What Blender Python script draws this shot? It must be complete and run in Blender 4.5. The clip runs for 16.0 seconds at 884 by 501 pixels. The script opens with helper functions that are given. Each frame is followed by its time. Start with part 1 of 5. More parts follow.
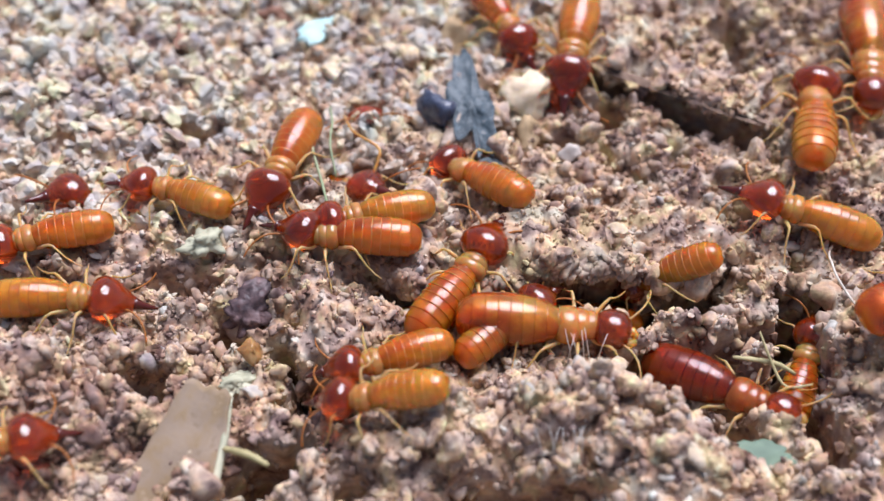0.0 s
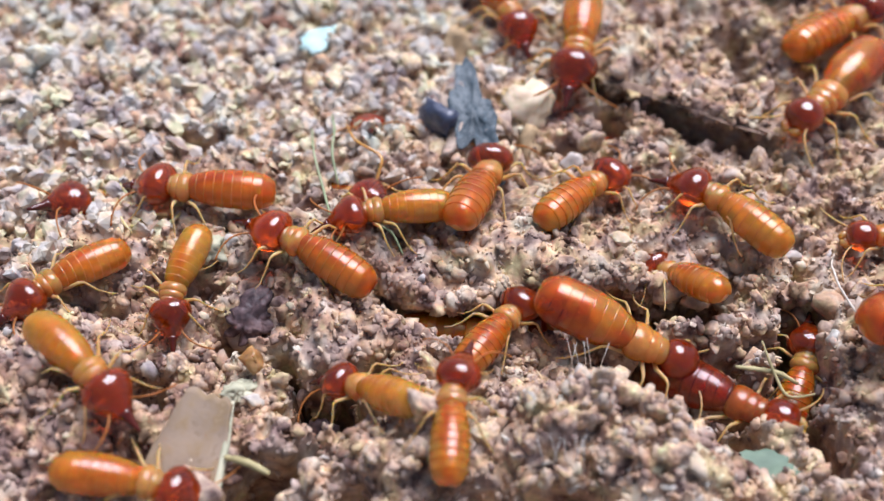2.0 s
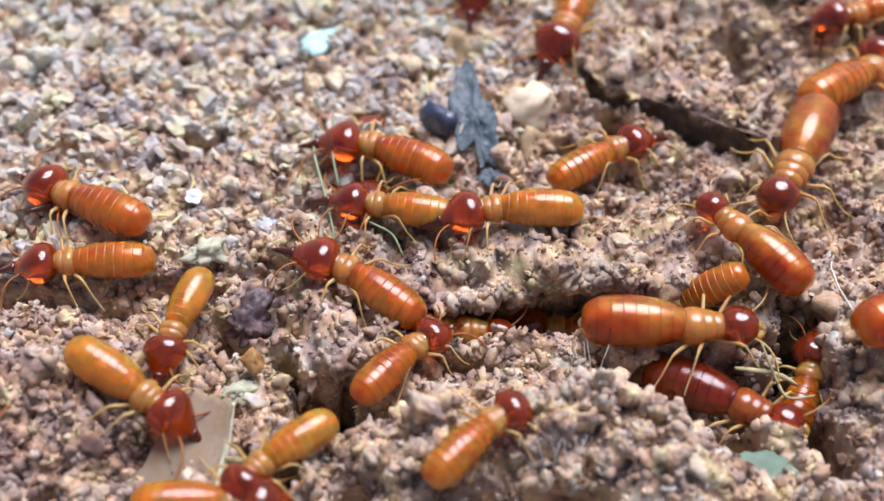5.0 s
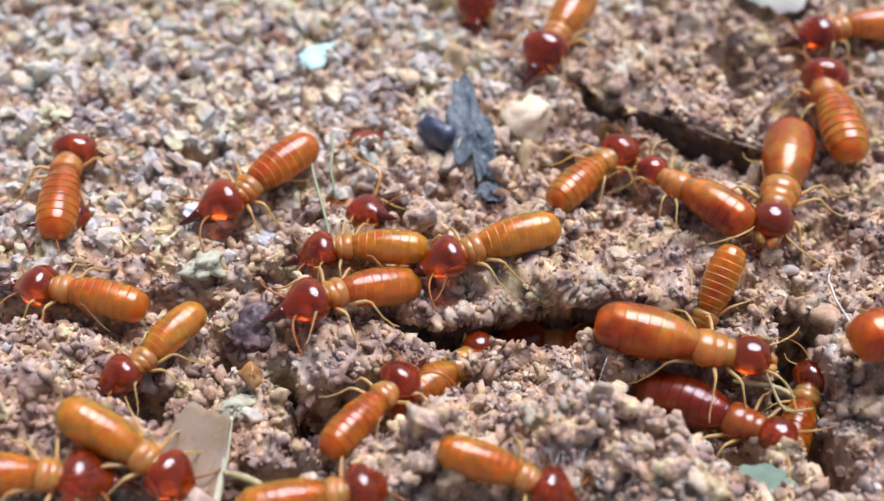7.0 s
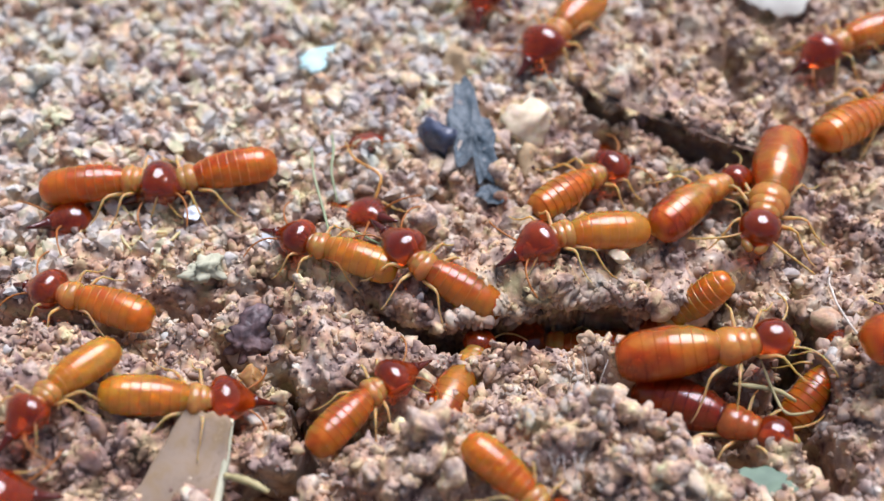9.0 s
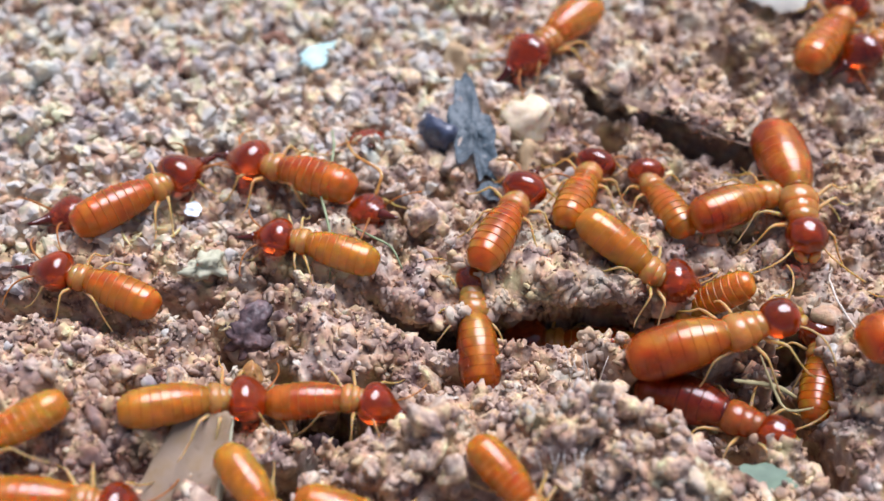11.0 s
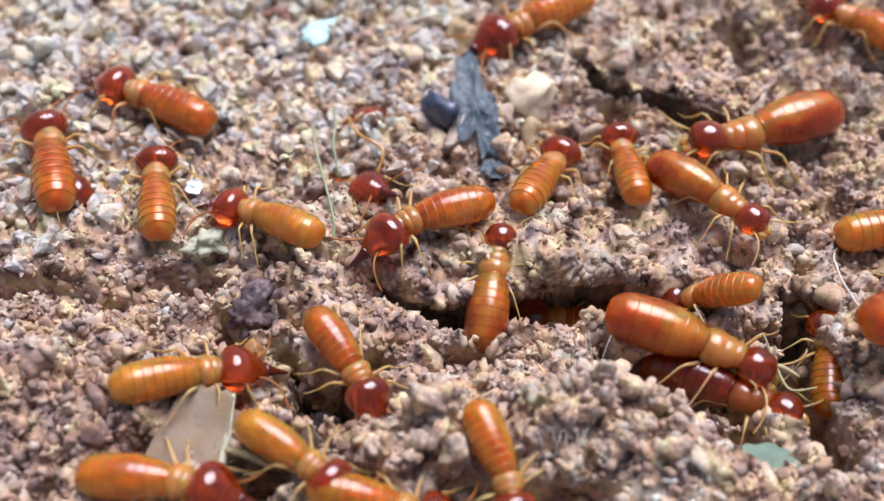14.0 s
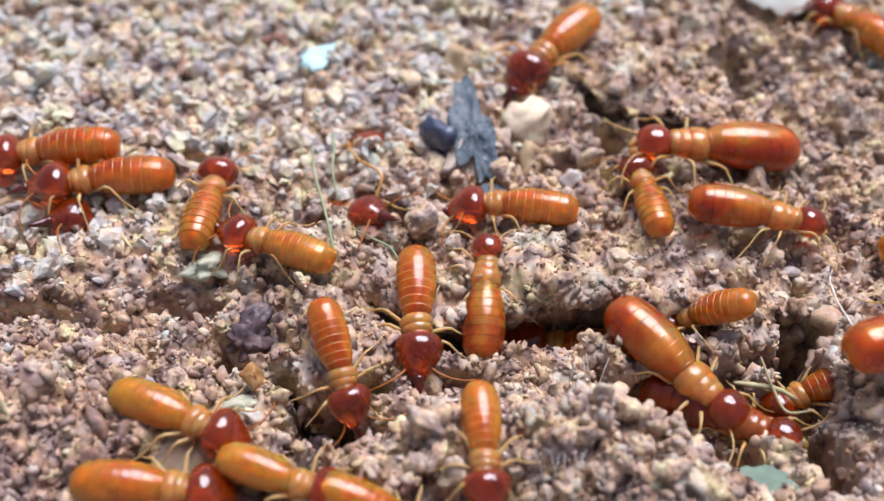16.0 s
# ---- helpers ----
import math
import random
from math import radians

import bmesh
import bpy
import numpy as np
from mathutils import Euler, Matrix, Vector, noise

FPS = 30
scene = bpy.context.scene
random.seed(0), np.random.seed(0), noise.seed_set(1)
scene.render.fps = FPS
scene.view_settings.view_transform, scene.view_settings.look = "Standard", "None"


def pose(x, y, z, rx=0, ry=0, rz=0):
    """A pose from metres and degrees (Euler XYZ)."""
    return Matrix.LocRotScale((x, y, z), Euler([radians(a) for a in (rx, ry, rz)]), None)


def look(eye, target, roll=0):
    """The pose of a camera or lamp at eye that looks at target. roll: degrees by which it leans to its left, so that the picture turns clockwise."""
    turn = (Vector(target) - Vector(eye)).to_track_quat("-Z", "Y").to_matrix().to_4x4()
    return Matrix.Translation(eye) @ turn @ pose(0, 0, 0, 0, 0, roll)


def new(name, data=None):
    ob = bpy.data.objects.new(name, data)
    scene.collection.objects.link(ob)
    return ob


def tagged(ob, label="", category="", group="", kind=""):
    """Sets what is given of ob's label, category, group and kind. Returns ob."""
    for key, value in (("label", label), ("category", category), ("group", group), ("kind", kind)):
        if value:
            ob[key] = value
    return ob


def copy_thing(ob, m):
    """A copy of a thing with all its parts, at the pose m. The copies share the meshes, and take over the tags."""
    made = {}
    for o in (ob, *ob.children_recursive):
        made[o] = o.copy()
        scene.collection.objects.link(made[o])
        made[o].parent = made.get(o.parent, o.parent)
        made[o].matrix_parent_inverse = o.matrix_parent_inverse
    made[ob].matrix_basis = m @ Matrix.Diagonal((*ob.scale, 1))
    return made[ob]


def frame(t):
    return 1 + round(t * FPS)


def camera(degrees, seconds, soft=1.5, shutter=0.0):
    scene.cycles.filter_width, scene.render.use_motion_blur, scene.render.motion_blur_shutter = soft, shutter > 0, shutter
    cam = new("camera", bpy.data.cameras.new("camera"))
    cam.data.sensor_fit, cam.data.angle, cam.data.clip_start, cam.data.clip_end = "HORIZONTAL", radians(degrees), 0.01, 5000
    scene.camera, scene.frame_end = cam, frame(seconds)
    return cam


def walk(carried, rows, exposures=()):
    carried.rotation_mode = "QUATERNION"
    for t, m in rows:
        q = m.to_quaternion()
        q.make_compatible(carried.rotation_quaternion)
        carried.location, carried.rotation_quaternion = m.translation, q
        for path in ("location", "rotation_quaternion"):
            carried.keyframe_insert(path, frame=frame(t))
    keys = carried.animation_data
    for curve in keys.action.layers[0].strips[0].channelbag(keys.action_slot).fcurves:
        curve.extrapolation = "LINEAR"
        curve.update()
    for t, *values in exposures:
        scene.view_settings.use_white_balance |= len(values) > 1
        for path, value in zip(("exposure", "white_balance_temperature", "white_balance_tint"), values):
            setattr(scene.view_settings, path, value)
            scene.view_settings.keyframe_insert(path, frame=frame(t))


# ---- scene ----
# ---- camera ----
cam = camera(44.2, 16.0, soft=1.5)
walk(cam, [
    (0, pose(0.00000, -0.020579, 0.024525, 39.446, 0, -0.213)),
    (0.5, pose(0.00000, -0.020537, 0.024475, 39.655, 0, -0.234)),
    (1, pose(0.00000, -0.020536, 0.024473, 39.568, 0, -0.164)),
    (1.5, pose(0.00000, -0.020522, 0.024458, 39.222, 0, -0.074)),
    (2, pose(0.00000, -0.020567, 0.024510, 39.900, 0, -0.059)),
    (2.5, pose(0.00000, -0.020611, 0.024563, 40.181, 0, -0.093)),
    (3, pose(0.00000, -0.020628, 0.024583, 39.851, 0, -0.062)),
    (3.5, pose(0.00000, -0.020619, 0.024572, 40.011, 0, -0.038)),
    (4, pose(0.00000, -0.020620, 0.024574, 40.226, 0, -0.029)),
    (6.5, pose(0.00000, -0.020590, 0.024539, 39.541, 0, -0.085)),
    (7, pose(0.00000, -0.020631, 0.024587, 40.699, 0, -0.194)),
    (7.5, pose(0.00000, -0.020639, 0.024596, 40.669, 0, -0.148)),
    (8, pose(0.00000, -0.020622, 0.024576, 40.592, 0, -0.118)),
    (8.5, pose(0.00000, -0.020633, 0.024590, 41.023, 0, -0.161)),
    (9, pose(0.00000, -0.020639, 0.024596, 40.842, 0, -0.148)),
    (11.5, pose(0.00000, -0.020644, 0.024602, 40.546, 0, -0.091)),
    (12, pose(0.00000, -0.020536, 0.024474, 39.703, 0, 0.021)),
    (12.5, pose(0.00000, -0.020530, 0.024467, 39.498, 0, 0.027)),
    (13, pose(0.00000, -0.020528, 0.024464, 39.516, 0, 0.013)),
    (13.5, pose(0.00000, -0.020574, 0.024519, 39.808, 0, -0.008)),
    (14, pose(0.00000, -0.020533, 0.024471, 39.516, 0, 0.055)),
    (14.5, pose(0.00000, -0.020569, 0.024513, 40.000, 0, 0.000)),
    (15, pose(0.00000, -0.020608, 0.024559, 40.595, 0, -0.049)),
    (15.5, pose(0.00000, -0.020629, 0.024584, 40.832, 0, -0.097)),
    (16, pose(0.00000, -0.020643, 0.024601, 40.758, 0, -0.086)),
])
cam.data.dof.use_dof = True
cam.data.dof.focus_distance = 0.0305
cam.data.dof.aperture_fstop = 60.0

# ---- light: open shade under a bright hazy sky ----
SUN_UP, SUN_ROUND = 62.0, 25.0
world = bpy.data.worlds.new("world")
scene.world = world
world.use_nodes = True
sky = world.node_tree.nodes.new("ShaderNodeTexSky")
sky.sky_type, sky.sun_disc = "NISHITA", False
sky.sun_elevation, sky.sun_rotation = radians(SUN_UP), radians(SUN_ROUND)
sky.air_density, sky.dust_density = 1.0, 2.0
world.node_tree.nodes["Background"].inputs["Strength"].default_value = 0.11
world.node_tree.links.new(sky.outputs[0], world.node_tree.nodes["Background"].inputs[0])
sun = bpy.data.lights.new("sun", "SUN")
sun.energy, sun.angle, sun.color = 5.5, radians(40), (0.965, 0.985, 1.15)
sun_ob = new("sun", sun)
up, rnd = radians(SUN_UP), radians(SUN_ROUND)
sun_ob.matrix_world = look((math.sin(rnd) * math.cos(up), math.cos(rnd) * math.cos(up), math.sin(up)), (0, 0, 0))


# ---- materials ----
def surface(name, colours, rough=0.8, grain=1500, bump=0.3, split="noise", sss=0.0, coat=0.0, spec=0.5, clear=0.0, patches=False, ior=1.42, coat_rough=0.09, depth=0.0008, apart=0.5, flank=0.0):
    """A material whose colour runs through the given colours by noise, by island or by object, with fine relief."""
    m = bpy.data.materials.new(name)
    m.use_nodes = True
    n, l = m.node_tree.nodes, m.node_tree.links
    bsdf = n["Principled BSDF"]
    coords = n.new("ShaderNodeTexCoord")
    fine = n.new("ShaderNodeTexNoise")
    fine.inputs["Scale"].default_value, fine.inputs["Detail"].default_value = grain, 5
    broad = n.new("ShaderNodeTexNoise")
    broad.inputs["Scale"].default_value, broad.inputs["Detail"].default_value = grain / 7, 3
    l.new(coords.outputs["Object"], fine.inputs["Vector"])
    l.new(coords.outputs["Object"], broad.inputs["Vector"])
    ramp = n.new("ShaderNodeValToRGB")
    while len(ramp.color_ramp.elements) < len(colours):
        ramp.color_ramp.elements.new(0.5)
    colours = colours if len(colours) > 1 else colours * 2
    lo, hi = (0.3, 0.7) if split == "noise" else (0.0, 1.0)
    for i, c in enumerate(colours):
        ramp.color_ramp.elements[i].position = lo + (hi - lo) * i / max(1, len(colours) - 1)
        ramp.color_ramp.elements[i].color = (*c, 1)
    if split == "island":
        own, sway = n.new("ShaderNodeNewGeometry"), n.new("ShaderNodeMath")
        sway.operation, sway.inputs[1].default_value = "MULTIPLY_ADD", apart
        spread_ = n.new("ShaderNodeMapRange")
        spread_.inputs["From Min"].default_value, spread_.inputs["From Max"].default_value = 0.3, 0.7
        spread_.inputs["To Max"].default_value = 1 - apart
        drift_ = n.new("ShaderNodeTexNoise")
        drift_.inputs["Scale"].default_value, drift_.inputs["Detail"].default_value = 1500, 6
        l.new(coords.outputs["Object"], drift_.inputs["Vector"])
        l.new(drift_.outputs["Fac"], spread_.inputs["Value"])
        l.new(own.outputs["Random Per Island"], sway.inputs[0])
        l.new(spread_.outputs["Result"], sway.inputs[2])
        source = sway.outputs[0]
    elif split == "body":
        own, sway = n.new("ShaderNodeObjectInfo"), n.new("ShaderNodeMath")
        sway.operation, sway.inputs[1].default_value = "MULTIPLY_ADD", 0.14
        spread_ = n.new("ShaderNodeMapRange")
        spread_.inputs["From Min"].default_value, spread_.inputs["From Max"].default_value = 0.3, 0.7
        spread_.inputs["To Max"].default_value = 0.86
        l.new(broad.outputs["Fac"], spread_.inputs["Value"])
        l.new(own.outputs["Random"], sway.inputs[0])
        l.new(spread_.outputs["Result"], sway.inputs[2])
        source = sway.outputs[0]
        if flank:
            # the colour changes from mid-back to flanks: pigment, but painted shade on amber workers
            axes, side_, wide, add = n.new("ShaderNodeSeparateXYZ"), n.new("ShaderNodeMath"), n.new("ShaderNodeMapRange"), n.new("ShaderNodeMath")
            side_.operation, add.operation = "ABSOLUTE", "ADD"
            l.new(coords.outputs["Object"], axes.inputs[0])
            l.new(axes.outputs["Y"], side_.inputs[0])
            l.new(side_.outputs[0], wide.inputs["Value"])
            wide.inputs["From Min"].default_value, wide.inputs["From Max"].default_value = 0.1 * flank * 0.001, flank * 0.001
            wide.inputs["To Max"].default_value, spread_.inputs["To Max"].default_value = 0.36, 0.5
            l.new(source, add.inputs[0])
            l.new(wide.outputs["Result"], add.inputs[1])
            source = add.outputs[0]
            broad.inputs["Scale"].default_value, broad.inputs["Distortion"].default_value = 950, 0.6
    elif split == "object":
        source = n.new("ShaderNodeObjectInfo").outputs["Random"]
    else:
        mixed = n.new("ShaderNodeMath")
        mixed.operation = "MULTIPLY_ADD"
        mixed.inputs[1].default_value = 0.55
        half = n.new("ShaderNodeMath")
        half.operation = "MULTIPLY"
        half.inputs[1].default_value = 0.45
        l.new(fine.outputs["Fac"], half.inputs[0])
        l.new(broad.outputs["Fac"], mixed.inputs[0])
        l.new(half.outputs[0], mixed.inputs[2])
        source = mixed.outputs[0]
    l.new(source, ramp.inputs["Fac"])
    tone = n.new("ShaderNodeMixRGB")
    tone.blend_type = "MULTIPLY"
    tone.inputs["Fac"].default_value = 1.0
    shade = n.new("ShaderNodeMapRange")
    shade.inputs["From Min"].default_value, shade.inputs["From Max"].default_value = 0.3, 0.7
    shade.inputs["To Min"].default_value, shade.inputs["To Max"].default_value = 0.76, 1.1
    l.new(fine.outputs["Fac"], shade.inputs["Value"])
    l.new(ramp.outputs["Color"], tone.inputs["Color1"])
    l.new(shade.outputs["Result"], tone.inputs["Color2"])
    if patches:
        drift = n.new("ShaderNodeTexNoise")
        drift.inputs["Scale"].default_value, drift.inputs["Detail"].default_value = 620, 4
        l.new(coords.outputs["Object"], drift.inputs["Vector"])
        stain = n.new("ShaderNodeValToRGB")
        for i, c in enumerate(((0.55, 0.48, 0.5), (0.97, 0.93, 0.9), (1.04, 1.02, 0.95), (1.0, 1.08, 0.97))):
            e = stain.color_ramp.elements[i] if i < 2 else stain.color_ramp.elements.new(0.6)
            e.position, e.color = (0.31, 0.41, 0.54, 0.68)[i], (*c, 1)
        l.new(drift.outputs["Fac"], stain.inputs["Fac"])
        stained = n.new("ShaderNodeMixRGB")
        stained.blend_type = "MULTIPLY"
        stained.inputs["Fac"].default_value = 1.0
        l.new(tone.outputs["Color"], stained.inputs["Color1"])
        l.new(stain.outputs["Color"], stained.inputs["Color2"])
        # mineral tints: greyish, pinkish and ochre grains in small groups
        vein, tint = n.new("ShaderNodeTexNoise"), n.new("ShaderNodeValToRGB")
        vein.inputs["Scale"].default_value, vein.inputs["Detail"].default_value = 1500, 2
        shifted = n.new("ShaderNodeVectorMath")
        shifted.operation, shifted.inputs[1].default_value = "ADD", (0.31, 0.17, 0.05)
        l.new(coords.outputs["Object"], shifted.inputs[0])
        l.new(shifted.outputs["Vector"], vein.inputs["Vector"])
        for i, c in enumerate(((0.86, 0.87, 0.97), (0.97, 0.96, 0.97), (1.12, 0.97, 0.86), (1.06, 1.07, 0.84))):
            e = tint.color_ramp.elements[i] if i < 2 else tint.color_ramp.elements.new(0.6)
            e.position, e.color = (0.36, 0.47, 0.56, 0.65)[i], (*c, 1)
        l.new(vein.outputs["Fac"], tint.inputs["Fac"])
        tinted = n.new("ShaderNodeMixRGB")
        tinted.blend_type = "MULTIPLY"
        tinted.inputs["Fac"].default_value = 1.0
        l.new(stained.outputs["Color"], tinted.inputs["Color1"])
        l.new(tint.outputs["Color"], tinted.inputs["Color2"])
        l.new(tinted.outputs["Color"], bsdf.inputs["Base Color"])
    else:
        l.new(tone.outputs["Color"], bsdf.inputs["Base Color"])
    wear = n.new("ShaderNodeMapRange")
    wear.inputs["To Min"].default_value, wear.inputs["To Max"].default_value = max(0.03, rough - 0.12), min(1, rough + 0.12)
    l.new(broad.outputs["Fac"], wear.inputs["Value"])
    l.new(wear.outputs["Result"], bsdf.inputs["Roughness"])
    b = n.new("ShaderNodeBump")
    b.inputs["Strength"].default_value, b.inputs["Distance"].default_value = bump, 0.00006
    l.new(fine.outputs["Fac"], b.inputs["Height"])
    l.new(b.outputs["Normal"], bsdf.inputs["Normal"])
    bsdf.inputs["Specular IOR Level"].default_value = spec
    bsdf.inputs["Coat Weight"].default_value, bsdf.inputs["Coat Roughness"].default_value = coat, coat_rough
    bsdf.inputs["Transmission Weight"].default_value, bsdf.inputs["IOR"].default_value = clear, ior
    if sss:
        bsdf.inputs["Subsurface Weight"].default_value = sss
        bsdf.inputs["Subsurface Radius"].default_value = (1.0, 0.35, 0.1)
        bsdf.inputs["Subsurface Scale"].default_value = depth
    return m


EARTH = [(0.045, 0.027, 0.025), (0.17, 0.11, 0.093), (0.34, 0.237, 0.19), (0.47, 0.345, 0.268), (0.54, 0.415, 0.325), (0.61, 0.505, 0.395), (0.7, 0.625, 0.5)]
SOIL = surface("soil", EARTH, 0.92, 4600, 1.0, "island", spec=0.15, patches=True, apart=0.1)
BROWN_GRAIN = surface("brown_grain", EARTH, 0.9, 4600, 1.0, "island", spec=0.15, patches=True, apart=0.2)
DARK_GRAIN = surface("dark_grain", [(0.09, 0.055, 0.048), (0.2, 0.13, 0.11), (0.31, 0.21, 0.175), (0.4, 0.285, 0.23), (0.5, 0.38, 0.3)], 0.85, 4600, 1.0, "island", spec=0.2, patches=True, apart=0.2)
SPECK = surface("soil_speck", [(0.06, 0.034, 0.031), (0.16, 0.1, 0.085), (0.5, 0.36, 0.28), (0.66, 0.54, 0.41), (0.77, 0.7, 0.56)], 0.9, 6000, 0.5, "island", spec=0.3, patches=True, apart=0.4)
PALE_GRAIN = surface("pale_grain", [(0.309, 0.278, 0.264), (0.455, 0.405, 0.369), (0.555, 0.491, 0.428), (0.582, 0.537, 0.469), (0.601, 0.578, 0.519), (0.628, 0.614, 0.573)], 0.78, 4500, 0.6, "island", spec=0.25, patches=True)
CRUMB = surface("crumb", EARTH[1:], 0.92, 4200, 1.0, spec=0.12, patches=True)
HEAD = surface("red_brown_shell", [(0.3, 0.02, 0.003), (0.56, 0.075, 0.006), (0.42, 0.04, 0.004)], 0.12, 2500, 0.02, "body", sss=0.3, coat=0.8, coat_rough=0.1, clear=0.76, ior=1.3)
SNOUT = surface("dark_snout_shell", [(0.06, 0.008, 0.004), (0.09, 0.010, 0.004)], 0.2, 900, 0.03, "object", coat=0.4)
GLOSS = dict(sss=0.8, coat=0.9, coat_rough=0.2, clear=0.74, ior=1.13)
FLESH = {**GLOSS, "clear": 0.6}
PLATES = {
    "pale": surface("pale_amber_plate", [(0.78, 0.19, 0.012), (0.93, 0.39, 0.027), (0.97, 0.49, 0.063), (0.98, 0.6, 0.16)], 0.2, 2600, 0.05, "body", flank=0.5, **GLOSS),
    "amber": surface("amber_plate", [(0.66, 0.11, 0.0079), (0.88, 0.28, 0.018), (0.95, 0.39, 0.039), (0.97, 0.52, 0.11)], 0.2, 2600, 0.05, "body", flank=0.5, **GLOSS),
    "dark": surface("deep_amber_plate", [(0.5, 0.066, 0.0053), (0.78, 0.19, 0.011), (0.92, 0.31, 0.026), (0.95, 0.43, 0.074)], 0.2, 2600, 0.05, "body", flank=0.5, **GLOSS),
}
HEM = surface("pale_plate_edge", [(0.88, 0.37, 0.065), (0.95, 0.52, 0.15)], 0.2, 4500, 0.04, "body", **GLOSS)
SKIN = surface("pale_amber_skin", [(0.93, 0.46, 0.098), (0.96, 0.59, 0.21)], 0.2, 3000, 0.04, "body", **FLESH)
NECK = surface("straw_amber_skin", [(0.86, 0.26, 0.038), (0.95, 0.42, 0.12), (0.92, 0.35, 0.069)], 0.18, 4500, 0.06, "body", **FLESH)
CORE = surface("orange_gut", [(0.42, 0.06, 0.008), (0.74, 0.2, 0.02), (0.86, 0.36, 0.05), (0.92, 0.58, 0.2)], 0.3, 2400, 0.1, "body", sss=0.5)
DARK_CORE = surface("red_brown_gut", [(0.1, 0.015, 0.006), (0.55, 0.15, 0.022), (0.9, 0.46, 0.1), (0.3, 0.05, 0.01)], 0.3, 1500, 0.1, "body", sss=0.4)
BELLIES = {
    # gold back to dark red flanks: the shaded lower sides are put into the colour
    "amber": surface("banded_amber_plate", [(0.97, 0.58, 0.13), (0.95, 0.45, 0.06), (0.8, 0.21, 0.014), (0.52, 0.075, 0.006), (0.32, 0.03, 0.004)], 0.2, 2200, 0.05, "body", flank=0.85, **{**GLOSS, "clear": 0.8}),
    "dark": surface("dark_red_plate", [(0.2, 0.014, 0.005), (0.36, 0.045, 0.008), (0.58, 0.13, 0.018)], 0.16, 2200, 0.03, "body", flank=0.8, **GLOSS),
}
NECKS = {
    "amber": surface("amber_collar", [(0.8, 0.22, 0.027), (0.93, 0.39, 0.092), (0.88, 0.3, 0.054)], 0.18, 4500, 0.06, "body", **FLESH),
    "dark": surface("red_brown_collar", [(0.36, 0.05, 0.008), (0.62, 0.17, 0.03), (0.48, 0.09, 0.015)], 0.18, 4500, 0.06, "body", **FLESH),
}
GUT = surface("amber_gut_skin", [(0.88, 0.39, 0.065), (0.95, 0.55, 0.16)], 0.2, 4000, 0.04, "body", **{**GLOSS, "clear": 0.6})
LIMB = surface("straw_limb", [(0.82, 0.45, 0.2), (0.76, 0.37, 0.14)], 0.3, 2000, 0.1, "object", sss=0.5, clear=0.3, ior=1.3)
FEELER = surface("rusty_feeler", [(0.56, 0.22, 0.06), (0.46, 0.15, 0.03)], 0.35, 2000, 0.1, "object", clear=0.4, ior=1.3)

MM = 0.001  # the plan is in millimetres


def lattice(x, y, cell, seed):
    """Smooth value noise from -1 to 1 on a lattice of the given cell."""
    x, y = np.asarray(x, float) / cell, np.asarray(y, float) / cell
    i, j = np.floor(x), np.floor(y)
    u, v = x - i, y - j
    u, v = u * u * (3 - 2 * u), v * v * (3 - 2 * v)

    def corner(a, b):
        s = np.sin(a * 127.1 + b * 311.7 + seed * 74.7) * 43758.5453
        return 2 * (s - np.floor(s)) - 1

    low = corner(i, j) * (1 - u) + corner(i + 1, j) * u
    high = corner(i, j + 1) * (1 - u) + corner(i + 1, j + 1) * u
    return low * (1 - v) + high * v


def cobbles(x, y, cell, seed):
    """Rounded lumps grown together, from 0 in the creases to 1 on their tops."""
    x, y = np.asarray(x, float) / cell, np.asarray(y, float) / cell
    i, j = np.floor(x), np.floor(y)
    top = np.zeros(np.broadcast(x, y).shape)
    for di in (-1, 0, 1):
        for dj in (-1, 0, 1):
            a, b = i + di, j + dj
            s = np.sin(a * 127.1 + b * 311.7 + seed * 74.7) * 43758.5453
            s = s - np.floor(s)
            q = np.sin(a * 269.5 + b * 183.3 + seed * 31.3) * 43758.5453
            q = q - np.floor(q)
            d = ((x - a - s) ** 2 + (y - b - q) ** 2) / (0.45 + 0.55 * s) ** 2
            top = np.maximum(top, (0.45 + 0.55 * q) * np.sqrt(np.maximum(0, 1 - d)))
    return top


def swell(x, y, cx, cy, rx, ry, amount, turn=0.0, steep=1.0):
    """One soft mound (or pit, if the amount is negative)."""
    c, s = math.cos(radians(turn)), math.sin(radians(turn))
    a, b = (x - cx) * c + (y - cy) * s, (y - cy) * c - (x - cx) * s
    return amount * np.exp(-(((a / rx) ** 2 + (b / ry) ** 2) ** steep))


def ease(v, a, b):
    w = np.clip((v - a) / (b - a), 0, 1)
    return w * w * (3 - 2 * w)


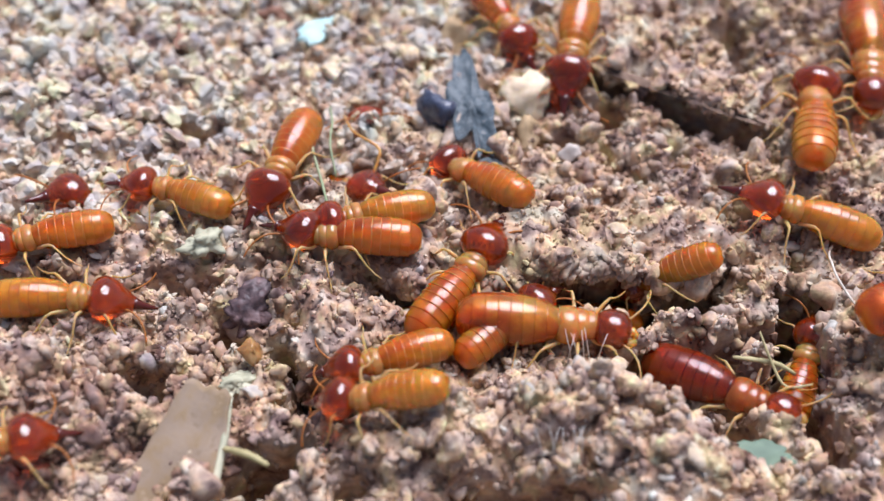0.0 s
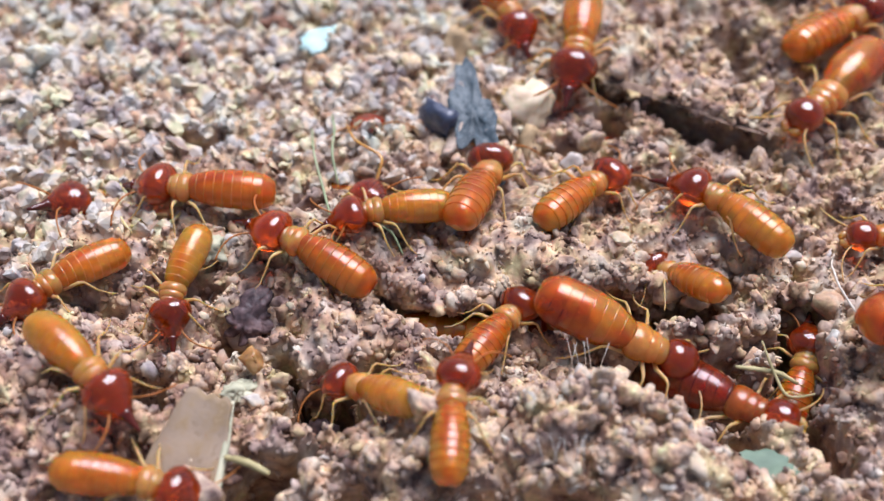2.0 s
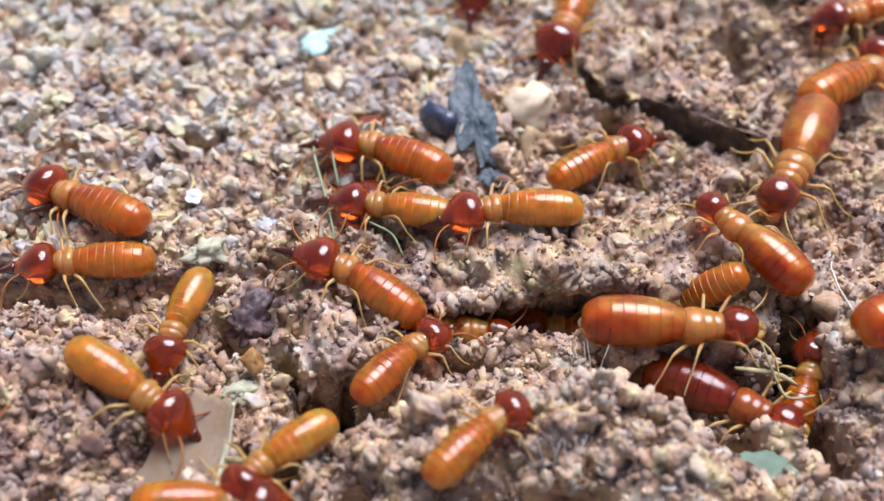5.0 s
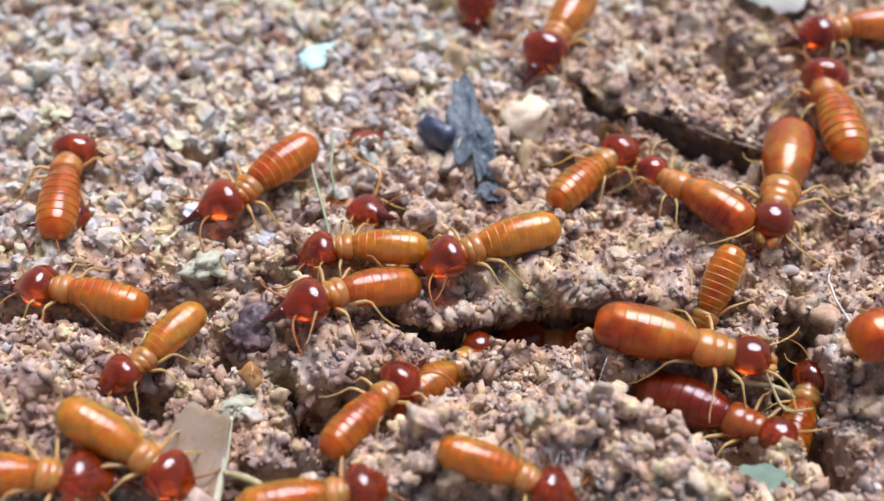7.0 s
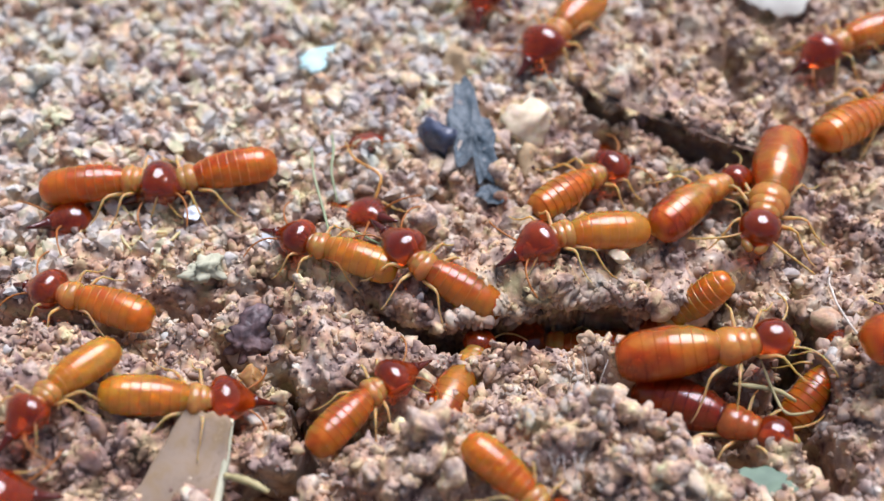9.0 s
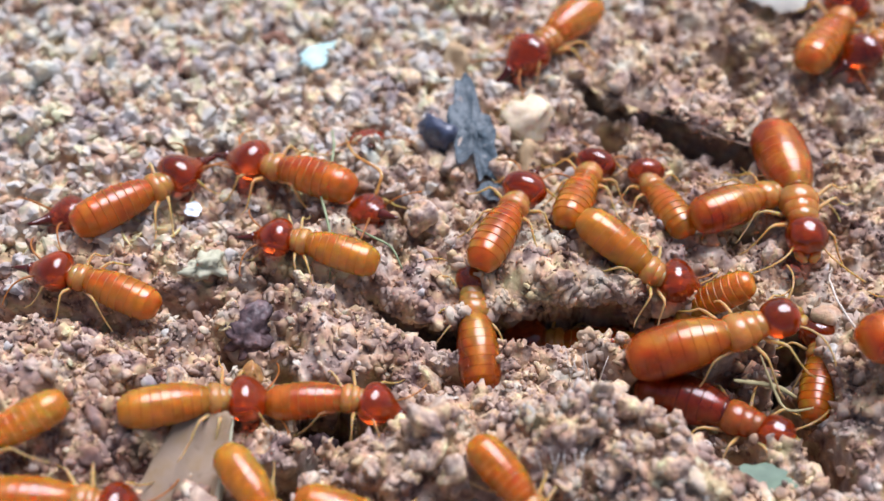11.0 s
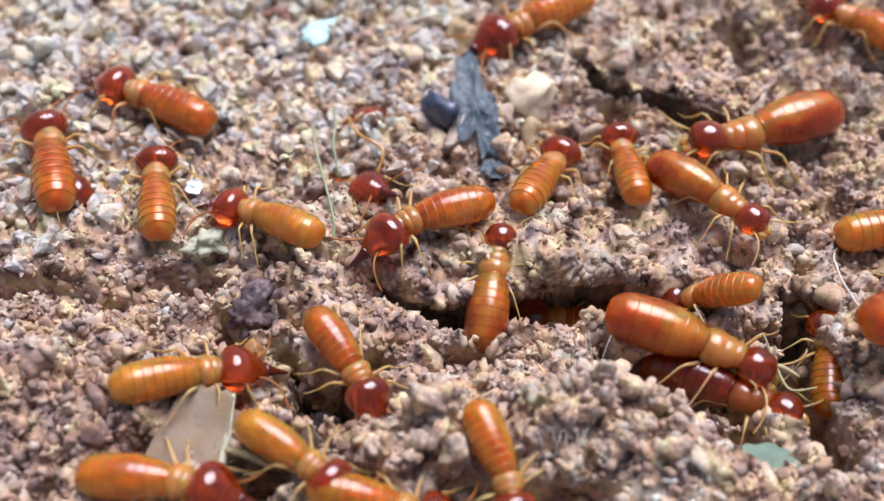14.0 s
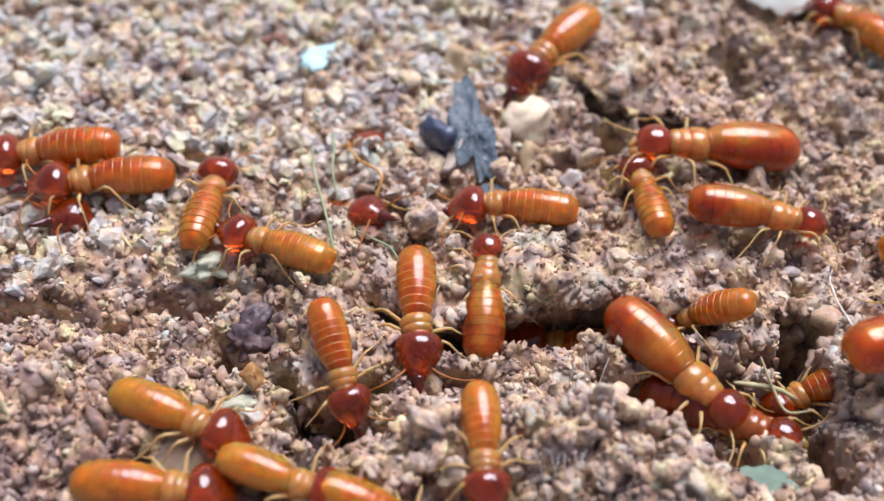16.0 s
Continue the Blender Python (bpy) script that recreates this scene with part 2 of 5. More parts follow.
MOUNDS = [
    (4.5, -6.7, 2.9, 1.55, 1.7, -12), (-0.6, -6.7, 1.9, 1.15, 1.0, 10), (-10.8, -5.6, 3.0, 2.4, 1.2, 0),
    (-3.0, -2.8, 2.0, 0.9, 0.55, 0), (12.0, -5.0, 1.5, 1.9, 1.5, 0), (5.0, -2.7, 1.1, 0.6, 0.45, 0),
    (8.5, 8.4, 4.0, 1.3, 0.5, -18), (-7.0, -0.2, 1.3, 0.8, 0.4, 0), (-12.0, 6.0, 5.0, 5.0, 0.5, 0),
]
PITS = [
    (-5.6, -2.6, 1.0, 0.7, -1.5, 0), (-2.9, -5.3, 1.4, 0.75, -2.6, -10), (-7.9, -4.7, 0.9, 0.45, -1.8, 0),
    (-7.3, -1.35, 1.1, 0.35, -1.3, 0), (5.9, -4.2, 1.0, 0.45, -1.6, 0),
    (7.6, -4.4, 2.3, 0.9, -2.1, -18), (10.4, 9.0, 0.6, 1.7, -1.8, 0), (-2.4, 5.5, 0.65, 0.5, -1.0, 0),
    (-2.1, 2.4, 0.5, 0.4, -0.6, 0), (-7.8, 4.4, 1.1, 0.5, -0.7, 0), (0.3, -3.9, 1.1, 0.4, -1.3, 0),
    (9.9, -4.0, 0.6, 0.9, -2.0, 0), (3.6, 4.2, 0.6, 0.35, -0.9, 0), (-0.6, -1.9, 1.0, 0.3, -1.0, 5), (-11.4, -1.9, 1.9, 0.5, -1.3, -4),
]

HOLES = [
    (2.5, -8.45, 1.4, 0.5, -3.4, 0), (0.9, -8.2, 0.7, 0.45, -2.6, 0), (8.9, -5.1, 1.2, 0.5, -1.4, -18), (9.9, -4.3, 0.7, 0.7, -1.4, 0), (10.0, -6.5, 0.4, 1.0, -3.6, 0), (5.25, -4.0, 0.85, 0.75, -4.6, -8),
    (10.25, -2.2, 0.6, 0.74, -7, 0), (9.2, -3.1, 0.8, 0.32, -2.6, 0), (-7.6, -5.4, 0.45, 0.35, -2.6, 0), (-3.2, -4.4, 0.8, 0.68, -3.8, -6), (-5.75, -2.9, 0.55, 0.5, -3.6, 0), (-4.2, -3.9, 0.35, 0.3, -2.8, 0), (-2.2, -8.0, 0.4, 0.32, -3, 0), (-4.3, -6.85, 0.8, 0.3, -3, 0), (-3.4, -6.7, 0.22, 0.7, -2.2, -20),
    (-4.5, -7.5, 0.95, 0.6, -3.2, 10), (-1.9, -4.1, 0.5, 0.22, -1.6, 10), (6.1, -0.9, 0.6, 0.4, -2.5, 0), (-5.1, -1.6, 0.35, 0.25, -1.4, 20),
    (8.1, -3.5, 0.5, 0.25, -1.6, 0), (7.7, -6.2, 0.6, 0.5, -3.6, 0), (6.8, -5.45, 0.8, 0.3, -2.8, -20),
    (9.3, 1.2, 0.45, 0.3, -2.6, 0), (4.3, 4.4, 0.5, 0.25, -2.2, -10), (5.5, 5.6, 0.6, 0.5, -4, -20), (-1.4, 2.1, 0.35, 0.5, -2.5, 0),
    (10.0, 8.9, 0.45, 1.5, -4.5, 0), (1.4, 4.1, 0.3, 0.2, -1.2, 0), (11.0, 3.3, 0.9, 0.25, -1.6, 0), (-4.0, 1.4, 0.5, 0.25, -1.4, 0),
    (-6.6, 0.9, 0.5, 0.25, -1.3, 0),
]


def rim(x):
    """The ragged front edge of the shelf over the crevice."""
    return -0.75 - 0.45 * np.exp(-((x - 0.2) / 2.6) ** 2) + 0.22 * lattice(x, 0 * x, 0.9, 3) + 0.12 * lattice(x, 0 * x, 0.35, 4) + 0.1 * ease(x, 5, 9)


def shelf_span(x):
    return ease(x, -2.6, 0.6) * (1 - ease(x, 7.4, 8.8))


def jut(x, y):
    """How far the shelf's edge hangs forward over the crevice."""
    off, back = y - rim(x), y - slit(x)
    front = 0.75 * shelf_span(x) * ease(off, -0.02, 0.1) * (1 - ease(off, 0.15, 1.3))
    front = front + 1.15 * ease(x, 4.7, 5.5) * (1 - ease(x, 9.6, 11.0)) * ease(back, 0.0, 0.16) * (1 - ease(back, 0.2, 2.6))
    for cx, half, edge, far in LIPS:
        off = y - edge - 0.15 * lattice(x, 0 * x, 0.5, 6)
        front = front + far * (1 - ease(np.abs(x - cx), 0.5 * half, half)) * ease(off, -0.02, 0.14) * (1 - ease(off, 0.18, 0.5 + 1.6 * far))
    return front


# overhanging lips of the pits: middle and half-width in x, the edge in y, how far it juts
LIPS = [(10.2, 0.85, -1.45, 0.42), (-5.7, 0.6, -2.45, 0.4), (-3.2, 1.0, -3.8, 0.7), (5.2, 1.0, -3.3, 0.7), (-4.4, 0.9, -6.5, 0.4), (7.6, 0.7, -5.75, 0.3), (10.0, 0.5, 9.9, 0.6)]


def slit(x):
    """The line of the long crack in the back."""
    return 7.96 - 0.545 * (x - 5.1) + 0.12 * lattice(x, 0 * x, 0.8, 5)


def relief(x, y, fine=True):
    """Height of the soil, in millimetres."""
    x, y = np.asarray(x, float), np.asarray(y, float)
    z = 0.22 * lattice(x, y, 3.1, 11) + 0.4 * lattice(x, y, 1.9, 12) * (1 - ease(y, -1.6, 0.2))
    for k, (cx, cy, rx, ry, amount, turn) in enumerate(MOUNDS):
        z = z + swell(x, y, cx, cy, rx, ry, amount, turn, 2.0 if k < 2 else 1.0)
    for cx, cy, rx, ry, amount, turn in PITS:
        z = z + swell(x, y, cx, cy, rx, ry, amount if fine else 0.35 * amount, turn, 2.2)
    # the shelf and the crevice below its edge
    under = rim(x) - y
    span = shelf_span(x)
    z = z + 0.35 * ease(-under, -0.05, 0.15) * (1 - ease(-under, 1.0, 4.0)) * ease(x, -7, -4) * (1 - ease(x, 9, 11))
    z = z - (4.4 if fine else 0.7) * span * ease(under, -0.05, 0.08) * (1 - ease(under, 0.55 + 0.35 * ease(x, 1.0, 2.5), 1.7 + 0.4 * ease(x, 1.0, 2.5)))
    # the crack in the back, with the far side raised
    back = y - slit(x)
    along = ease(x, 4.7, 5.5) * (1 - ease(x, 9.8, 11.2))
    z = z + along * (0.5 * ease(back, -0.02, 0.2) * (1 - ease(back, 0.3, 3.0)) - (4.4 if fine else 1.0) * ease(back + 0.14 * lattice(x, y, 0.45, 7), -1.36, -1.22) * (1 - ease(back, -0.3, -0.02)))
    if fine:
        for cx, cy, rx, ry, amount, turn in HOLES:
            z = z + swell(x, y, cx, cy, rx, ry, 1.5 * amount, turn, 2.2)
        clod = 1 - 0.75 * ease(y - 0.75 * x, 3.0, 9.0)
        z = z + clod * (0.36 * lattice(x + 0.4 * lattice(x, y, 0.7, 31), y, 1.3, 21) - 0.5 * np.abs(lattice(x, y + 0.3 * lattice(x, y, 0.6, 32), 0.75, 22)) + 0.1) + 0.08 * lattice(x, y, 0.2, 24)
        z = z + 0.55 * cobbles(x + 0.2 * lattice(x, y, 0.5, 33), y, 0.95, 25) + 0.36 * cobbles(x, y + 0.1 * lattice(x, y, 0.3, 34), 0.46, 26) - 0.5
    return z * np.exp(-np.maximum(np.hypot(x, y) - 30, 0) / 200)


# ---- ground ----
def mesh_object(name, bm, material, parent=None, smooth=True):
    data = bpy.data.meshes.new(name)
    bm.to_mesh(data)
    bm.free()
    if smooth:
        data.polygons.foreach_set("use_smooth", [True] * len(data.polygons))
    for m in material if isinstance(material, (list, tuple)) else [material]:
        data.materials.append(m)
    ob = new(name, data)
    if parent:
        ob.parent = parent
    return ob


def part(name, bm, material, parent, label=""):
    return tagged(mesh_object(name, bm, material, parent), label)


def steps(a, b, pitch, far):
    """Even steps from a to b, then ever wider ones out to far on both sides."""
    inner = list(np.arange(a, b + pitch / 2, pitch))
    out, gap = [], pitch
    v = inner[-1]
    while v < far:
        gap *= 1.35
        v += gap
        out.append(v)
    low, gap, v = [], pitch, inner[0]
    while v > -far:
        gap *= 1.35
        v -= gap
        low.append(v)
    return np.array(low[::-1] + inner + out)


def make_ground():
    xs, ys = steps(-18, 18, 0.075, 60000), steps(-10.5, 15, 0.075, 60000)
    gx, gy = np.meshgrid(xs, ys)
    gz = relief(gx, gy)
    data = bpy.data.meshes.new("ground")
    verts = np.stack([gx, gy - jut(gx, gy), gz], -1).reshape(-1, 3) * MM
    nx, ny = len(xs), len(ys)
    idx = np.arange(nx * ny).reshape(ny, nx)
    quads = np.stack([idx[:-1, :-1], idx[:-1, 1:], idx[1:, 1:], idx[1:, :-1]], -1).reshape(-1, 4)
    data.from_pydata(verts.tolist(), [], quads.tolist())
    data.polygons.foreach_set("use_smooth", [True] * len(data.polygons))
    data.materials.append(SOIL)
    return tagged(new("ground", data), "dry crumbly brown soil with pits and a crevice", "soil", kind="structure")


def lump(rng, sub, rough):
    """Vertices and faces of one uneven pebble of unit radius."""
    bm = bmesh.new()
    bmesh.ops.create_icosphere(bm, subdivisions=sub, radius=1)
    v = np.array([p.co for p in bm.verts])
    f = np.array([[p.index for p in q.verts] for q in bm.faces])
    bm.free()
    for _ in range(9):
        d = rng.normal(size=3)
        d /= np.linalg.norm(d)
        over = np.maximum(v @ d - rng.uniform(0.3, 0.75), 0)
        v = v - over[:, None] * d * 0.97
    v = v * (1 + rough * rng.normal(size=(len(v), 1)))
    return v, f


def fused(rng, count, sub, rough=0.055):
    """Vertices and faces of a clod: one skin over several lumps grown together."""
    bm = bmesh.new()
    bmesh.ops.create_icosphere(bm, subdivisions=sub, radius=1)
    d = np.array([p.co for p in bm.verts])
    f = np.array([[p.index for p in q.verts] for q in bm.faces])
    bm.free()
    far = np.full(len(d), 0.5)
    for k in range(count):
        c = rng.normal(size=3)
        c *= rng.uniform(0.45, 0.75) / np.linalg.norm(c)
        b = d @ c
        root = b * b - c @ c + rng.uniform(0.2, 0.42) ** 2
        far = np.maximum(far, np.where(root > 0, b + np.sqrt(np.maximum(root, 0)), 0))
    v = d * (far * (1 + rough * rng.normal(size=len(d))))[:, None]
    for _ in range(4):
        c = rng.normal(size=3)
        c /= np.linalg.norm(c)
        v = v - np.maximum(v @ c - rng.uniform(0.35, 0.7), 0)[:, None] * c * 0.8
    return v, f


def turns(rng, n):
    q = rng.normal(size=(n, 4))
    q /= np.linalg.norm(q, axis=1)[:, None]
    w, x, y, z = q.T
    return np.stack([1 - 2 * (y * y + z * z), 2 * (x * y - z * w), 2 * (x * z + y * w), 2 * (x * y + z * w), 1 - 2 * (x * x + z * z),
                     2 * (y * z - x * w), 2 * (x * z - y * w), 2 * (y * z + x * w), 1 - 2 * (x * x + y * y)], -1).reshape(n, 3, 3)


def scatter(name, label, xy, size, material, sub, seed, sink=0.25, smooth=True, knobs=0):
    """Many grains lying on the soil, joined into one object."""
    rng = np.random.default_rng(seed)
    shapes = [fused(rng, knobs, sub, 0.09) if knobs else lump(rng, sub, 0.16) for _ in range(24)]
    n = len(xy)
    pick = rng.integers(0, 24, n)
    rot = turns(rng, n)
    stretch = size[:, None] * rng.uniform(0.65, 1.5, (n, 3))
    place = np.column_stack([xy[:, 0], xy[:, 1] - jut(xy[:, 0], xy[:, 1]), relief(xy[:, 0], xy[:, 1]) + size * (rng.uniform(0.0, 0.7, n) - sink)])
    allv, allf, base = [], [], 0
    for k, (v, f) in enumerate(shapes):
        ids = np.nonzero(pick == k)[0]
        w = np.einsum("nij,nkj->nki", rot[ids], v[None] * stretch[ids][:, None]) + place[ids][:, None]
        allv.append(w.reshape(-1, 3))
        allf.append((f[None] + (np.arange(len(ids)) * len(v))[:, None, None] + base).reshape(-1, 3))
        base += len(ids) * len(v)
    v, f = np.concatenate(allv) * MM, np.concatenate(allf)
    data = bpy.data.meshes.new(name)
    data.vertices.add(len(v))
    data.vertices.foreach_set("co", v.ravel())
    data.loops.add(f.size)
    data.loops.foreach_set("vertex_index", f.ravel().astype(np.int32))
    data.polygons.add(len(f))
    data.polygons.foreach_set("loop_start", np.arange(0, f.size, 3, dtype=np.int32))
    data.polygons.foreach_set("use_smooth", np.full(len(f), smooth))
    data.update(calc_edges=True)
    data.materials.append(material)
    return tagged(new(name, data), label, "soil grains", kind="stuff")


def strew(rng, pitch, keep):
    """Jittered places over the plan, kept with a chance that depends on the place."""
    gx, gy = np.meshgrid(np.arange(-17.5, 17.5, pitch), np.arange(-10, 14.5, pitch))
    xy = np.stack([gx, gy], -1).reshape(-1, 2) + rng.uniform(-0.5, 0.5, (gx.size, 2)) * pitch
    xy = xy[np.abs(xy[:, 0]) < 13.4 + 0.33 * xy[:, 1]]
    deep = relief(xy[:, 0], xy[:, 1]) < -1.2
    return xy[rng.random(len(xy)) < keep(xy[:, 0], xy[:, 1]) * np.where(deep, 0.8, 1.0) * np.where(deep & (relief(xy[:, 0], xy[:, 1]) < -2.3), 0.2, 1.0)]


def sandy(x, y):
    """How much of the ground is loose pale sand: the far corner."""
    return np.clip(ease(y - 0.45 * x - 0.6 * np.maximum(x, 0) + 1.2 * lattice(x, y, 2.0, 41), 2.2, 8.0), 0, 1)


def make_grains():
    rng = np.random.default_rng(5)
    xy = strew(rng, 0.36, lambda x, y: 0.95 * sandy(x, y))
    scatter("pale_sand", "loose pale beige and pinkish sand grains", xy, rng.gamma(9, 0.032, len(xy)), PALE_GRAIN, 2, 6, 0.3, False, 10)
    xy = strew(rng, 0.24, lambda x, y: 0.6 - 0.45 * sandy(x, y) + 0.35 * lattice(x, y, 1.3, 61))
    scatter("soil_crumbs", "small brown and pinkish soil crumbs", xy, rng.gamma(4, 0.04, len(xy)), BROWN_GRAIN, 2, 7, 0.6, knobs=10)
    xy = strew(rng, 0.12, lambda x, y: 0.5 - 0.3 * sandy(x, y))
    scatter("fine_soil_specks", "fine specks of brown soil", xy, rng.gamma(5, 0.0135, len(xy)), SPECK, 1, 8, 0.0, False)
    x = rng.uniform(-2.4, 8.4, 900)
    lip = np.column_stack([x, rim(x) + rng.uniform(0.02, 0.3, 900)])
    scatter("shelf_edge_crumbs", "brown crumbs clinging to the shelf edge", lip, rng.gamma(5, 0.04, 900), BROWN_GRAIN, 3, 17, 1.1, True, 10)
    xy = strew(rng, 0.14, lambda x, y: 0.0 * x + 1.0)
    x, y = xy[:, 0], xy[:, 1]
    slope = np.hypot(relief(x + 0.1, y) - relief(x - 0.1, y), relief(x, y + 0.1) - relief(x, y - 0.1)) / 0.2
    xy = xy[(slope > 1.5) & (rng.random(len(xy)) < 0.62)]
    scatter("pit_wall_crumbs", "brown soil crumbs on the walls of pits", xy, rng.gamma(4, 0.04, len(xy)), BROWN_GRAIN, 2, 23, 0.4, True, 8)
    # darker brown crumbs, thicker towards the near left
    xy = strew(rng, 0.26, lambda x, y: 0.75 * ease(-x, 3.5, 6.5) * ease(-y, 0.6, 2.8) * (1 + 0.5 * lattice(x, y, 1.4, 62)))
    scatter("damp_soil_crumbs", "dark brown soil crumbs", xy, rng.gamma(5, 0.036, len(xy)), DARK_GRAIN, 2, 27, 0.55, knobs=10)
    xy = strew(rng, 0.34, lambda x, y: 0.6 * ease(x, 1.5, 3.5) * (1 - ease(x, 7.2, 8.4)) * ease(-y, 5.0, 6.2))
    scatter("pale_clod_crumbs", "pale pinkish crumbs on the near clod", xy, rng.gamma(6, 0.036, len(xy)), PALE_GRAIN, 2, 28, 0.5, knobs=8)
    xy = strew(rng, 0.8, lambda x, y: 0.35 + 0.1 * sandy(x, y))
    scatter("pale_soil_specks", "scattered whitish sand grains", xy, rng.gamma(8, 0.02, len(xy)), PALE_GRAIN, 2, 9)


ground = make_ground()
make_grains()


def make_crumbs():
    """Larger lumps and clods of soil that can be told apart."""
    rng = np.random.default_rng(12)
    meshes = []
    for k in range(20):
        v, f = fused(rng, 7 if k < 10 else 16, 3)
        data = bpy.data.meshes.new("soil_lump" if k < 10 else "soil_clod")
        data.from_pydata((v * MM).tolist(), [], f.tolist())
        data.polygons.foreach_set("use_smooth", [True] * len(data.polygons))
        data.materials.append(CRUMB)
        meshes.append(data)
    for k in range(580):
        clod = k >= 290
        if clod and k % 290 < 150:
            x, y = rng.uniform(-3.5, 9.5), rng.uniform(-8.6, -4.4)
        elif k % 290 < 190:
            x, y = rng.uniform(-11, 12), rng.uniform(-8, -0.8)
        else:
            x, y = rng.uniform(-6, 15), rng.uniform(-0.8, 11)
        r = (rng.gamma(6, 0.055) if clod else rng.gamma(7, 0.032)) * (0.95 if y < -5 else 1.0)
        if relief(x, y) < -1.0 or math.hypot(x - 7.6, y + 7.4) < 1.5 or math.hypot(x + 6.3, y + 7.2) < 1.8 or (clod and abs(y - float(rim(np.array(x)))) < 0.7):
            continue
        ob = new("soil_clod" if clod else "soil_lump", meshes[k % 10 + 10 * clod])
        ob.parent = ground
        ob.matrix_basis = pose(x * MM, y * MM, (float(relief(x, y)) + (0.22 if clod else 0.2) * r) * MM, *rng.uniform(0, 360, 3)) @ Matrix.Diagonal((r * rng.uniform(0.9, 1.3), r * rng.uniform(0.7, 1), r * rng.uniform(0.6, 0.9), 1))


make_crumbs()


# ---- termites ----
def tube(bm, points, radii, sides=8, flat=1.0):
    """A closed tube along points (in mm)."""
    rings = []
    pts = [Vector(p) for p in points]
    for i, p in enumerate(pts):
        way = (pts[min(i + 1, len(pts) - 1)] - pts[max(i - 1, 0)]).normalized()
        side = way.cross(Vector((0, 0, 1)))
        side = side.normalized() if side.length > 1e-4 else Vector((0, 1, 0))
        up_ = side.cross(way).normalized()
        rings.append([bm.verts.new((p + (side * math.cos(a) + up_ * math.sin(a) * flat) * radii[i]) * MM)
                      for a in (2 * math.pi * k / sides for k in range(sides))])
    for a, b in zip(rings, rings[1:]):
        for k in range(sides):
            bm.faces.new((a[k], a[(k + 1) % sides], b[(k + 1) % sides], b[k]))
    bm.faces.new(rings[0][::-1])
    bm.faces.new(rings[-1])
    bmesh.ops.recalc_face_normals(bm, faces=bm.faces)
    return bm


def round_profile(x0, x1, r, blunt0, blunt1, n, lean=1.0):
    """Stations along x with radii that swell like a barrel."""
    out = []
    for i in range(n):
        s = i / (n - 1)
        u = s ** lean
        w = (1 - abs(2 * u - 1) ** (blunt0 if u < 0.5 else blunt1)) ** 0.5
        out.append((x0 + (x1 - x0) * s, max(0.02, r * w)))
    return out


def make_leg(parent, at, reach, swing, material):
    side = 1 if at[1] > 0 else -1
    c, s = math.cos(radians(swing)), math.sin(radians(swing))

    def out(d, z, lag=0.0):
        return (d * s + lag * c, side * d * c, z)
    bm = bmesh.new()
    drop = -at[2]
    tube(bm, [(0, 0, 0), out(0.18 * reach, -0.05), out(0.5 * reach, 0.2), out(0.62 * reach, 0.2), out(0.85 * reach, drop * 0.45, -0.05),
              out(1.05 * reach, drop + 0.06, -0.1), out(1.22 * reach, drop + 0.03, -0.1)], [0.065, 0.068, 0.052, 0.037, 0.03, 0.025, 0.016], 7)
    leg = part("leg", bm, material, parent)
    leg.location = Vector(at) * MM
    return leg


def pivot(ob, at):
    """Moves the part's own origin, and its children with it, to the joint at (x, y, z) mm."""
    shift = Vector(at) * MM
    ob.data.transform(Matrix.Translation(-shift))
    for child in ob.children:
        if child.location.length > 0:
            child.location -= shift
        else:
            child.data.transform(Matrix.Translation(-shift))
    ob.location = shift


def make_feeler(parent, at, spread, length, material):
    side = 1 if at[1] > 0 else -1
    bm = bmesh.new()
    pts, rad = [], []
    for i in range(19):
        s = i / 18
        a = radians(spread * (0.5 + 0.7 * s))
        pts.append((length * s * math.cos(a), side * length * s * math.sin(a), 0.16 * math.sin(2.6 * s) - 0.3 * s * s))
        rad.append((0.042 if i % 2 else 0.031) * (1 - 0.3 * s))
    tube(bm, pts, rad, 6)
    ant = part("antenna", bm, material, parent)
    ant.location = Vector(at) * MM
    return ant


